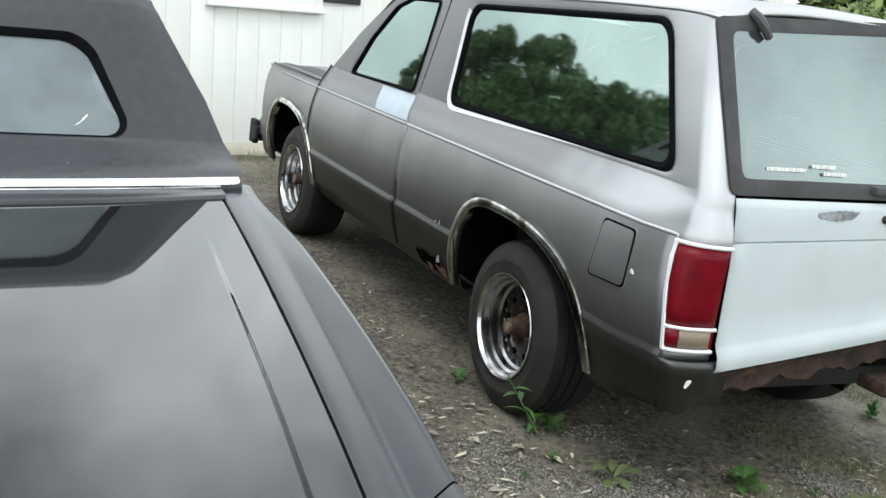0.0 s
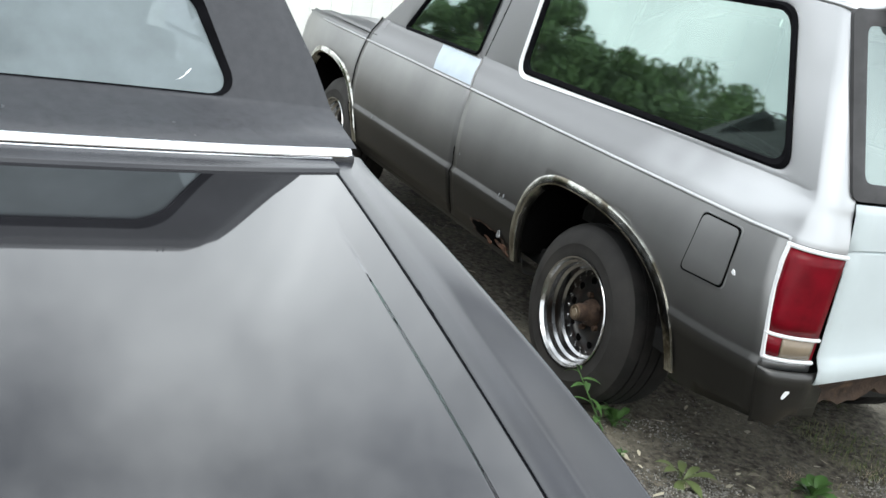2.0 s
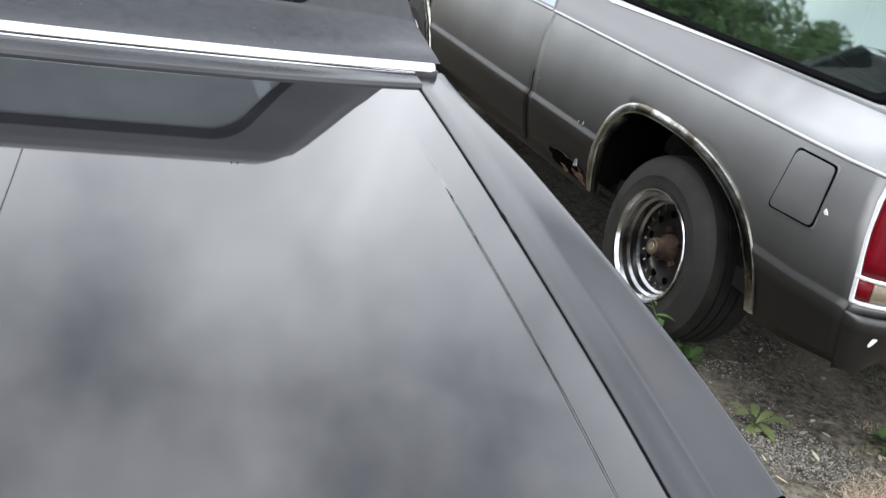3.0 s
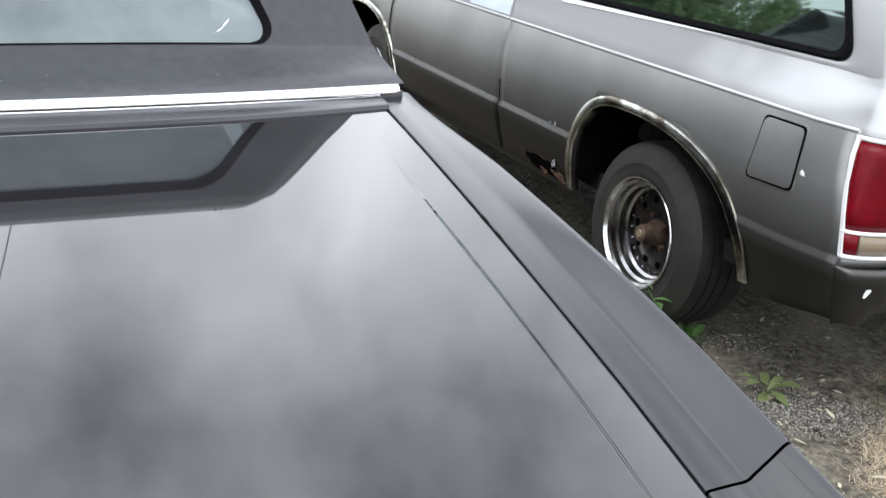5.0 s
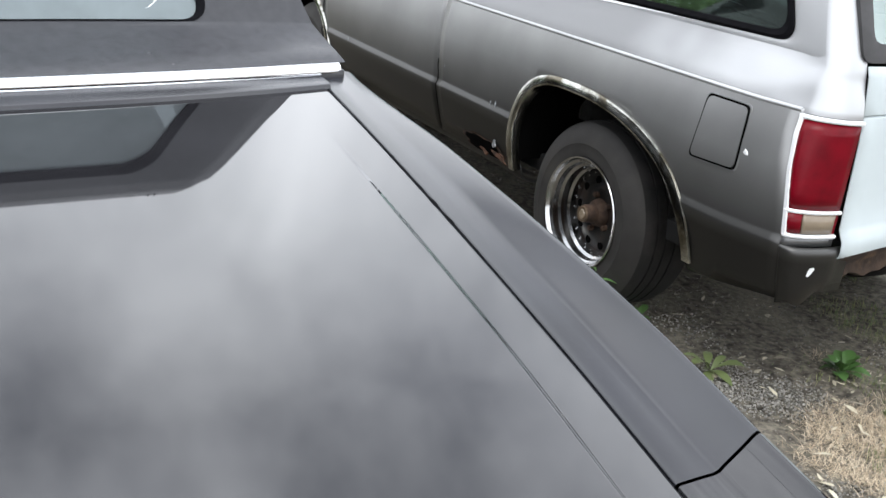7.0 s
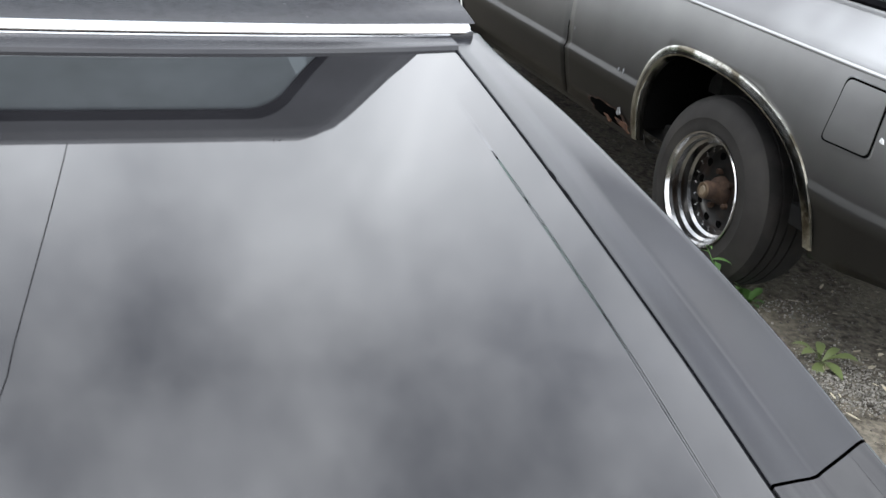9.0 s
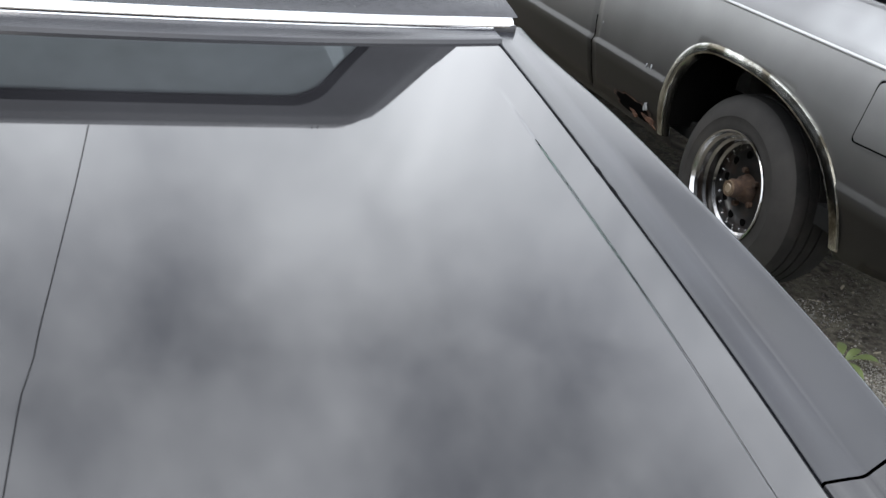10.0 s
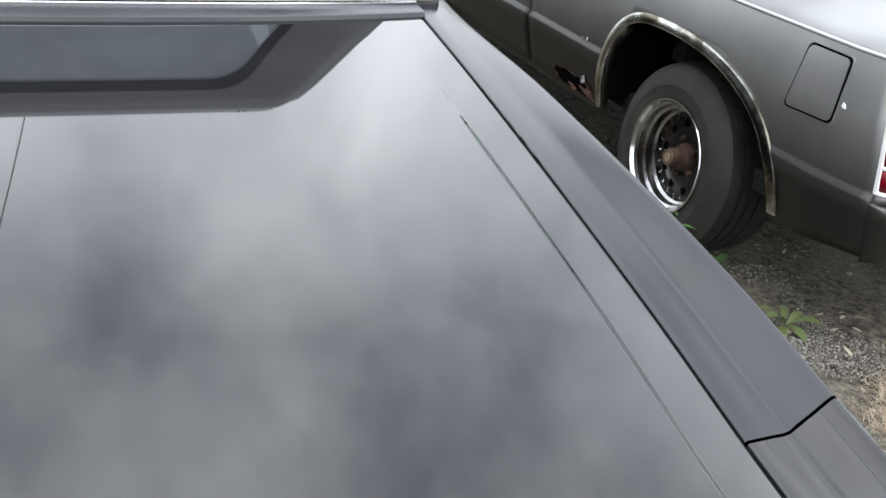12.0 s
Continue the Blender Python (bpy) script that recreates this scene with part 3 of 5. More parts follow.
def coupe_roof():
    prof = []
    for (y0, z0), (y1, z1), n in zip(ROOF_RUN, ROOF_RUN[1:], (5, 5, 44, 4, 4, 4, 4, 8, 8)):
        for k in range(n):
            f = k / n
            if n == 44:
                f = 0.5 - 0.5 * math.cos(math.pi * f)
            prof.append((lerp(y0, y1, f), lerp(z0, z1, f)))
    prof.append(ROOF_RUN[-1])
    bm = bmesh.new()
    i0, i1 = 10, 54
    seal = []
    sides = {1: [], -1: []}
    for i, (y, z) in enumerate(prof):
        e = roof_edge(z)
        if i0 <= i <= i1:
            s = (z - ROOF_RUN[2][1]) / (ROOF_RUN[3][1] - ROOF_RUN[2][1])
            w = window_half(s)
            seal.append((w, y, z))
        else:
            w = 0.30
        for sd in (1, -1):
            sides[sd].append([roof_at(sd * lerp(w, e, k / 14), y, z) for k in range(15)])
    for sd in (1, -1):
        grid(sides[sd], bm=bm)
    mids = []
    for i, (y, z) in enumerate(prof):
        w = 0.30 if not (i0 <= i <= i1) else window_half((z - ROOF_RUN[2][1]) / (ROOF_RUN[3][1] - ROOF_RUN[2][1]))
        mids.append([roof_at(lerp(-w, w, k / 12), y, z) for k in range(13)])
    grid(mids[: i0 + 1], bm=bm)
    grid(mids[i1:], bm=bm)
    # sail panels behind the door
    for sd in (1, -1):
        rows = []
        for (y, z) in prof[:70]:
            e = roof_edge(z)
            p = roof_at(sd * e, y, z)
            q0 = max(p[1] + 0.02, 0.30)
            rows.append([(p[0] + sd * 0.012 * math.sin(math.pi * k / 7), lerp(p[1], q0, k / 7), p[2] - 0.004 * k) for k in range(8)])
        grid(rows, bm=bm)
    cpart("vinyl_roof", bm, M_VINYL, None, "black padded vinyl roof", 40)
    # twin stitched seam over the top
    for x in (0.487, 0.503):
        bm = tube([tuple(Vector(roof_at(x, y, z)) + Vector((0, 0, 0.001))) for y, z in prof if y >= -0.40], 0.0016, 6)
        cpart("roof_seam", bm, M_SEAL, None, "stitched seam in the vinyl")
    # the pane sits within a flat rubber gasket, broad along the head and sides and narrow at the foot
    inset = Vector((0, 0.9, -0.43)) * 0.012

    def within(p):
        s = lerp(0.018, 0.93, (p[2] - ROOF_RUN[2][1]) / (ROOF_RUN[3][1] - ROOF_RUN[2][1]))
        return p[0] - 0.016, lerp(ROOF_RUN[2][0], ROOF_RUN[3][0], s), lerp(ROOF_RUN[2][1], ROOF_RUN[3][1], s)

    def loop_of(rows):
        (w0, y0, z0), (w1, y1, z1) = rows[0], rows[-1]
        loop = [roof_at(w, y, z) for w, y, z in rows] + [roof_at(lerp(w1, -w1, k / 10), y1, z1) for k in range(1, 10)]
        return loop + [roof_at(-w, y, z) for w, y, z in reversed(rows)] + [roof_at(lerp(-w0, w0, k / 10), y0, z0) for k in range(1, 10)]

    inner = [within(p) for p in seal]
    pane = [[tuple(Vector(roof_at(lerp(-w - 0.004, w + 0.004, k / 12), y, z)) + inset) for k in range(13)] for w, y, z in inner]
    cpart("backlight", grid(pane), M_BACKLIGHT, None, "grey rear window with sky brightness mixed into its colour", 60)
    outer, edge = loop_of(seal), loop_of(inner)
    middle = [tuple(lerp(p, q, 0.5) for p, q in zip(a, b)) for a, b in zip(outer, edge)]
    rows = [[tuple(Vector(p) + inset * d) for p in loop] for loop, d in ((outer, -0.25), (middle, -0.1), (edge, 0.5), (edge, 1.3))]
    cpart("window_seal", grid(rows, closed=True), M_SEAL, None, "black rubber window seal")
    # a short pale streak lying on the pane
    bm = bmesh.new()
    for (x0, z0), (x1, z1), wid in (((SCR[0], SCR[1]), (SCR[0] + 0.016, SCR[1] + 0.011), 0.0022), ((SCR[0] + 0.014, SCR[1] + 0.010), (SCR[0] + 0.030, SCR[1] + 0.027), 0.0030), ((SCR[0] - 0.006, SCR[1] - 0.001), (SCR[0] + 0.002, SCR[1] + 0.001), 0.0015)):
        rows = []
        for f, w in ((0, 0.1), (0.3, 1.0), (0.7, 0.8), (1, 0.1)):
            x, z = lerp(x0, x1, f), lerp(z0, z1, f)
            rows.append([tuple(Vector(roof_at(x + o, lerp(ROOF_RUN[2][0], ROOF_RUN[3][0], (z - ROOF_RUN[2][1]) / (ROOF_RUN[3][1] - ROOF_RUN[2][1])), z)) + inset * 0.97) for o in (-wid * w, wid * w)])
        grid(rows, bm=bm)
    cpart("streak", bm, M_WHITE, None, "pale streak on the rear window")
    # side glass and windscreen
    for sd in (1, -1):
        rows = [[(sd * (roof_edge(z) + 0.004), y, z) for y in (0.30, 0.65, lerp(1.55, 0.98, (z - 1.0) / 0.46))] for z in (1.0, 1.1, 1.2, 1.3, 1.4, 1.46)]
        cpart("side_window", grid(rows), M_DARKGLASS, None)
    rows = [[(x, lerp(1.58, 0.95, k / 5) - 0.06 * (x / 0.6) ** 2, lerp(1.0, 1.468, k / 5)) for x in (-0.70, -0.4, -0.2, 0, 0.2, 0.4, 0.70)] for k in range(6)]
    cpart("windscreen", grid(rows), M_BACKLIGHT, None)
    cpart("rear_shelf", box(-0.70, 0.70, -0.56, 0.2, 1.03, 1.05, 0.005), M_TAN, None, "grey rear shelf")
    cpart("seat_back", box(-0.58, 0.58, 0.2, 0.36, 0.6, 1.14, 0.05), M_TAN, None, "grey rear seat back")
    cpart("front_seat", box(-0.62, 0.62, 0.9, 1.05, 0.5, 1.2, 0.06), M_TAN, None)


coupe_roof()


def coupe_trim():
    """The bright moulding round the foot of the vinyl roof, and the thin strip beneath it."""
    bm = bmesh.new()
    path = [(lerp(-0.775, 0.775, k / 36), -0.752 - 0.085 * (1 - lerp(-1, 1, k / 36) ** 2), 1.014 - 0.008 * abs(lerp(-1, 1, k / 36)) ** 2) for k in range(37)]
    rows = []
    for x, y, z in path:
        rows.append([(x, y + dy, z + dz) for dy, dz in ((0.014, -0.006), (0.015, 0.008), (0.011, 0.013), (0.004, 0.0135), (-0.004, 0.009), (-0.008, 0.002), (-0.008, -0.004), (-0.004, -0.007))])
    grid(rows, closed=True, bm=bm)
    bmesh.ops.holes_fill(bm, edges=[e for e in bm.edges if e.is_boundary], sides=8)
    cpart("chrome_moulding", bm, M_CHROME, None, "bright chrome moulding")
    # the narrow body-coloured panel between the moulding and the lid
    rows = []
    for x, y, z in path:
        xx = x * 0.938
        foot = lid_point(xx, y - 0.070)[2]
        rows.append([(xx, y + 0.004, z - 0.004), (xx, y - 0.010, z - 0.006), (xx, y - 0.038, lerp(z - 0.006, foot + 0.009, 0.62)), (xx, y - 0.063, foot + 0.0095), (xx, y - 0.067, foot + 0.008), (xx, y - 0.069, foot - 0.001)])
    cpart("rear_window_panel", grid(rows), M_FENDER, None, "narrow satin black panel below the rear window")
    for side in (1, -1):
        x0, x1 = sorted((side * 0.724, side * 0.782))
        cpart("moulding_end", box(x0, x1, -0.762, -0.69, 0.955, 1.0075, 0.004), M_FENDER, None)
    rows = [[(x * 0.938, y - 0.0135 + dy, z - 0.008 + dz) for dy, dz in ((0.004, -0.004), (0.003, 0.001), (0.0, 0.002), (-0.002, 0.001), (-0.003, -0.004))] for x, y, z in path]
    cpart("chrome_bead", grid(rows), M_CHROME, None, "thin chrome bead")


coupe_trim()


# ---- the silver wagon, in its own coordinates: x across from its left side, y ahead from the rear axle ----
TILT_M = Matrix(((0.99843, 0.00107, 0.05599, 0), (0.00107, 0.99928, -0.03805, 0), (-0.05599, 0.03805, 0.99771, 0), (0, 0, 0, 1)))
wagon = empty("silver_wagon", TILT_M, "two-door silver-grey utility wagon with faded paint", "car")
WIDE = 1.66
SIDE = ((0.30, 0.040), (0.36, 0.012), (0.45, -0.014), (0.53, -0.031), (0.548, -0.035), (0.556, -0.034), (0.570, -0.026), (0.58, -0.025), (0.63, -0.0285), (0.70, -0.0300), (0.78, -0.0265), (0.85, -0.0165), (0.895, -0.007), (0.926, 0.000), (0.95, 0.007), (0.97, 0.015), (0.985, 0.0225), (1.0, 0.031), (1.01, 0.037), (1.02, 0.043), (1.035, 0.0505), (1.06, 0.056), (1.55, 0.105))
LEVELS = (0.30, 0.36, 0.42, 0.48, 0.53, 0.548, 0.556, 0.570, 0.58, 0.63, 0.70, 0.78, 0.85, 0.895, 0.908, 0.918, 0.926, 0.95, 0.97, 0.985, 1.0, 1.01, 1.02, 1.035, 1.045)


def side_x(y, z):
    x = curve(z, SIDE)
    x += 0.05 * smooth(y, 2.9, 3.6) ** 2
    x += 0.034 * smooth(-y, 0.66, 0.92) * (1 - smooth(z, 0.93, 1.06))
    return x


def arch(y, y0, front, rear, top, foot=0.34):
    """Height of a wheel opening's edge at y."""
    d = (y - y0) / front if y > y0 else (y0 - y) / rear
    p = 3.0 if y > y0 else 2.2
    return foot if d >= 1 else foot + (top - foot) * (1 - d ** p) ** (1 / p)


def rear_arch(y, grow=0.0):
    return arch(y, 0.1, 0.345 + grow, 0.645 + grow, 0.742 + grow)


def front_arch(y, grow=0.0):
    return arch(y, 2.85, 0.28 + grow, 0.56 + grow, 0.745 + grow)


def flip(p, mirror):
    return (WIDE - p[0], p[1], p[2]) if mirror else p


def panel(ya, yb, foot, mirror, n=40, levels=LEVELS, top=9.0, marks=()):
    """A side panel between two seams (functions of z), from foot(y) upwards, following the body's profile."""
    ss = sorted({k / n for k in range(n + 1)} | set(marks))
    rows = []
    for s in ss:
        y_mid = lerp(ya(0.6), yb(0.6), s)
        low = foot(y_mid)
        row = []
        for z in levels:
            if z > top:
                break
            zz = max(z, low)
            y = lerp(ya(zz), yb(zz), s)
            row.append(flip((side_x(y, zz), y, zz), mirror))
        rows.append(row)
    return grid(rows)


def door_front(z):
    return 2.33 + 0.05 * math.sin((z - 0.35) * 4.2) - 0.5 * max(0.0, 0.55 - z) ** 1.3


def door_rear(z):
    return 1.055 + 0.10 * (z - 0.5) + 0.35 * max(0.0, z - 0.9)


def tail_seam(z):
    return -0.845 - 0.05 * smooth(z, 0.9, 0.55)


def sill_foot(y):
    return 0.36


def side_panels(mirror):
    # arch marks crowd the columns where the openings are steep
    def marks(y_from, y_to, centre, front, rear):
        out = []
        for k in range(25):
            a = math.pi * k / 24
            y = centre + (front if math.cos(a) > 0 else rear) * math.cos(a)
            s = (y - y_from) / (y_to - y_from)
            if 0 < s < 1:
                out.append(s)
        return out

    q_marks = marks(door_rear(0.6) - 0.003, tail_seam(0.6), 0.1, 0.345, 0.645)
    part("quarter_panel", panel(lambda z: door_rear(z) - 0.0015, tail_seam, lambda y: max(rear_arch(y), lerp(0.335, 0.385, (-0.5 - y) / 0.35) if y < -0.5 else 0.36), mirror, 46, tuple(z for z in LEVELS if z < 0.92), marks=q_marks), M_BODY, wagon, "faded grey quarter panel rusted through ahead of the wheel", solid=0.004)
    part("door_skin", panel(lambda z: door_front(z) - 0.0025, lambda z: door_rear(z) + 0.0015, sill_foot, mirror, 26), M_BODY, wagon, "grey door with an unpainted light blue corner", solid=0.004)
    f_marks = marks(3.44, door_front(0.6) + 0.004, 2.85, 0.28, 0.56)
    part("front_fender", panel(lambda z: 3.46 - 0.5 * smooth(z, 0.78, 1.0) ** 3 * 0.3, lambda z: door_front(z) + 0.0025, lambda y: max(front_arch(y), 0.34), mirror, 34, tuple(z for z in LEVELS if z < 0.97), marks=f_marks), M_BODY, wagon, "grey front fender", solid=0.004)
    for ya, yb in ((-0.842, door_rear(0.91) - 0.006), (door_rear(0.91) + 0.006, door_front(0.91) - 0.006), (door_front(0.91) + 0.006, 3.1)):
        rows = [[flip((side_x(y, 0.91) - o, y, z), mirror) for o, z in ((0.001, 0.921), (0.005, 0.918), (0.007, 0.914), (0.005, 0.909), (0.0, 0.906))] for y in (lerp(ya, yb, k / 14) for k in range(15))]
        part("belt_bead", grid(rows), M_SILVER, wagon, "raised silver belt line", 60)
    # dark seams behind the gaps
    for seam, top, half in ((door_front, 1.05, 0.008), (door_rear, 0.66, 0.0045)):
        levels = [lerp(0.37, top, k / 30) for k in range(31)]
        rows = [[flip((side_x(seam(z), z) - 0.0042, seam(z) + d + 0.0012 * math.sin(61 * z) + 0.001 * math.sin(143 * z), z), mirror) for d in (-half - 0.001 * math.sin(90 * z), half)] for z in levels]
        part("door_seam", grid(rows), M_HOLE, wagon)
    part("sill", grid([[flip((x, y, z), mirror) for x, z in ((0.03, 0.38), (0.045, 0.34), (0.075, 0.31), (0.2, 0.29))] for y in (lerp(0.44, 2.3, k / 12) for k in range(13))]), M_DARK, wagon, solid=0.004)
    # bright mouldings round the wheel openings
    for fn, y0, fr, re, label in ((rear_arch, 0.1, 0.345, 0.645, "weathered chrome wheel opening moulding"), (front_arch, 2.85, 0.28, 0.56, "weathered chrome wheel opening moulding")):
        rows = []
        for k in range(61):
            a = math.pi * k / 60
            ca, sa = math.cos(a), math.sin(a)
            p = 3.0 if ca > 0 else 2.2
            w = fr if ca > 0 else re
            d = abs(ca) ** (2 / p)
            top = 0.742 if fn is rear_arch else 0.745
            h = max(0.0, 1 - d ** p) ** (1 / p)
            foot = 0.372 if ca < 0 else 0.355
            def at(grow):
                return (y0 + (1 if ca > 0 else -1) * (w + grow) * d, foot + (top - foot + grow) * h)
            row = []
            for grow, out in ((0.036, 0.000), (0.034, 0.007), (0.028, 0.010), (0.006, 0.012), (0.000, 0.009), (-0.003, 0.002), (-0.005, -0.03)):
                y, z = at(grow)
                row.append(flip((curve(z, ((0.30, 0.036), (0.36, 0.008), (0.41, -0.008), (0.46, -0.021), (0.52, -0.030), (0.58, -0.032), (1.0, -0.032))) - out, y, z), mirror))
            rows.append(row)
        part("arch_moulding", grid(rows), M_OLDCHROME, wagon, label, 25)
        # inner wheel house and panel, near-black to put the opening's shade into the colour
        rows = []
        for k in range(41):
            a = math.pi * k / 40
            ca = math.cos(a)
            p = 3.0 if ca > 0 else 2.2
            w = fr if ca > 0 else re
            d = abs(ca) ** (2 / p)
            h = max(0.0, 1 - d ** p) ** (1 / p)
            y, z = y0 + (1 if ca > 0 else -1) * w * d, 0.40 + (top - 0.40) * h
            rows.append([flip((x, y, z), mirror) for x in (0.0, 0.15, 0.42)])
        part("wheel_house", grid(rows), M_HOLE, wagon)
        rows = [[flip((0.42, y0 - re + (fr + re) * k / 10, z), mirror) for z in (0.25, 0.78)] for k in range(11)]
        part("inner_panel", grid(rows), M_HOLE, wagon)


# for gaps and holes, and for the shade painted inside the wheel openings
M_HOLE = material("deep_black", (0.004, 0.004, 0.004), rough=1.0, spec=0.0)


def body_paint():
    """One silver-grey metallic paint; the dark low sides and the tones above the belt are reflections put into its
    colour.
    """
    m = material("shaded_silver_grey_paint", (0.31, 0.309, 0.305), rough=0.36, metal=0.75, scale=2.4, vary=0.14, rough_vary=0.08, bump=0.03, bump_scale=280)
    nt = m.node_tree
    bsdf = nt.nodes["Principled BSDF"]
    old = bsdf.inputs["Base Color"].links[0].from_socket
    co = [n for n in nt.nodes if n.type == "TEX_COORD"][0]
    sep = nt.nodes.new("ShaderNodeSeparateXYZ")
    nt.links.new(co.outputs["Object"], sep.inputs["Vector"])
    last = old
    # above the belt a tone change; low down, dark reflections put into the colour
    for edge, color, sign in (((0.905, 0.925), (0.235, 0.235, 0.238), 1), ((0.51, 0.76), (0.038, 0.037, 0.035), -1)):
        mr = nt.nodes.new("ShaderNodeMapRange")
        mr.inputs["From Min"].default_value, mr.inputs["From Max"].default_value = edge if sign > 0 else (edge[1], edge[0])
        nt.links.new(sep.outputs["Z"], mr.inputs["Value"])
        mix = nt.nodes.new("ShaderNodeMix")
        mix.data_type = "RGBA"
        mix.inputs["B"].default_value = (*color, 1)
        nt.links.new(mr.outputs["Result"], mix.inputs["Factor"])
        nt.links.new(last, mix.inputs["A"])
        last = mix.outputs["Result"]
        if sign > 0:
            # brighter sky reflection above the belt towards the tail, put into the colour
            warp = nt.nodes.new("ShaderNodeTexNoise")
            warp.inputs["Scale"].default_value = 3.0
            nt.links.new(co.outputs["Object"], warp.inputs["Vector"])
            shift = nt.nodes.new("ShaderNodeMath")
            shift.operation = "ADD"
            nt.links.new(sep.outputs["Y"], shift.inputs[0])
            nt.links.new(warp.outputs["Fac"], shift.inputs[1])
            sky_fade = nt.nodes.new("ShaderNodeMapRange")
            sky_fade.interpolation_type = "SMOOTHSTEP"
            sky_fade.inputs["From Min"].default_value, sky_fade.inputs["From Max"].default_value = 0.50, -0.36
            nt.links.new(shift.outputs["Value"], sky_fade.inputs["Value"])
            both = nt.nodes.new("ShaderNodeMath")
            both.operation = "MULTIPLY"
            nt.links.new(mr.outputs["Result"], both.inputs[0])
            nt.links.new(sky_fade.outputs["Result"], both.inputs[1])
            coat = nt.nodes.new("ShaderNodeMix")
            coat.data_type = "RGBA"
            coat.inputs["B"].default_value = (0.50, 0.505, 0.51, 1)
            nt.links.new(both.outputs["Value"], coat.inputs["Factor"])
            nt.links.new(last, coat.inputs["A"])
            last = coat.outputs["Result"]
    nt.links.new(last, bsdf.inputs["Base Color"])
    return m


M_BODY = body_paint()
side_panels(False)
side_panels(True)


# greenhouse: frames round the side glass, roof and pillars
def glass_x(z):
    return 0.056 + 0.10 * (z - 1.06)


HATCH_FOOT, HATCH_RAKE = -0.905, 0.35


def hatch_y(z):
    return HATCH_FOOT + HATCH_RAKE * (z - 1.05)


def pillar_tail(z):
    return hatch_y(z) + 0.06


def rounded(corners, r=0.05, n=6):
    """A closed outline in (y, z) with rounded corners."""
    out = []
    k = len(corners)
    for i in range(k):
        a, b, c = (Vector((*corners[(i + d) % k], 0)) for d in (-1, 0, 1))
        u, v = (a - b).normalized(), (c - b).normalized()
        rr = min(r, (a - b).length * 0.45, (c - b).length * 0.45)
        for j in range(n + 1):
            t = j / n
            p = b + u * rr * (1 - t) ** 2 + v * rr * t ** 2
            out.append((p.x, p.y))
    return out


REAR_WIN = ((0.828, 1.052), (0.820, 1.489), (-0.521, 1.532), (-0.735, 1.072))
DOOR_WIN = ((2.035, 1.036), (1.850, 1.248), (1.610, 1.430), (1.450, 1.478), (1.128, 1.484), (1.206, 1.050))


def offset(corners, d):
    """The outline with every edge moved outwards by d."""
    mid = Vector((sum(p[0] for p in corners), sum(p[1] for p in corners))) / len(corners)
    lines = []
    for i, p in enumerate(corners):
        a, b = Vector(p), Vector(corners[(i + 1) % len(corners)])
        n = Vector((b.y - a.y, a.x - b.x)).normalized()
        if n.dot(a - mid) < 0:
            n = -n
        lines.append((n, n.dot(a) + d))
    out = []
    for i in range(len(corners)):
        (n, c), (m, e) = lines[i - 1], lines[i]
        den = n.x * m.y - n.y * m.x
        out.append(((c * m.y - e * n.y) / den, (n.x * e - m.x * c) / den))
    return out


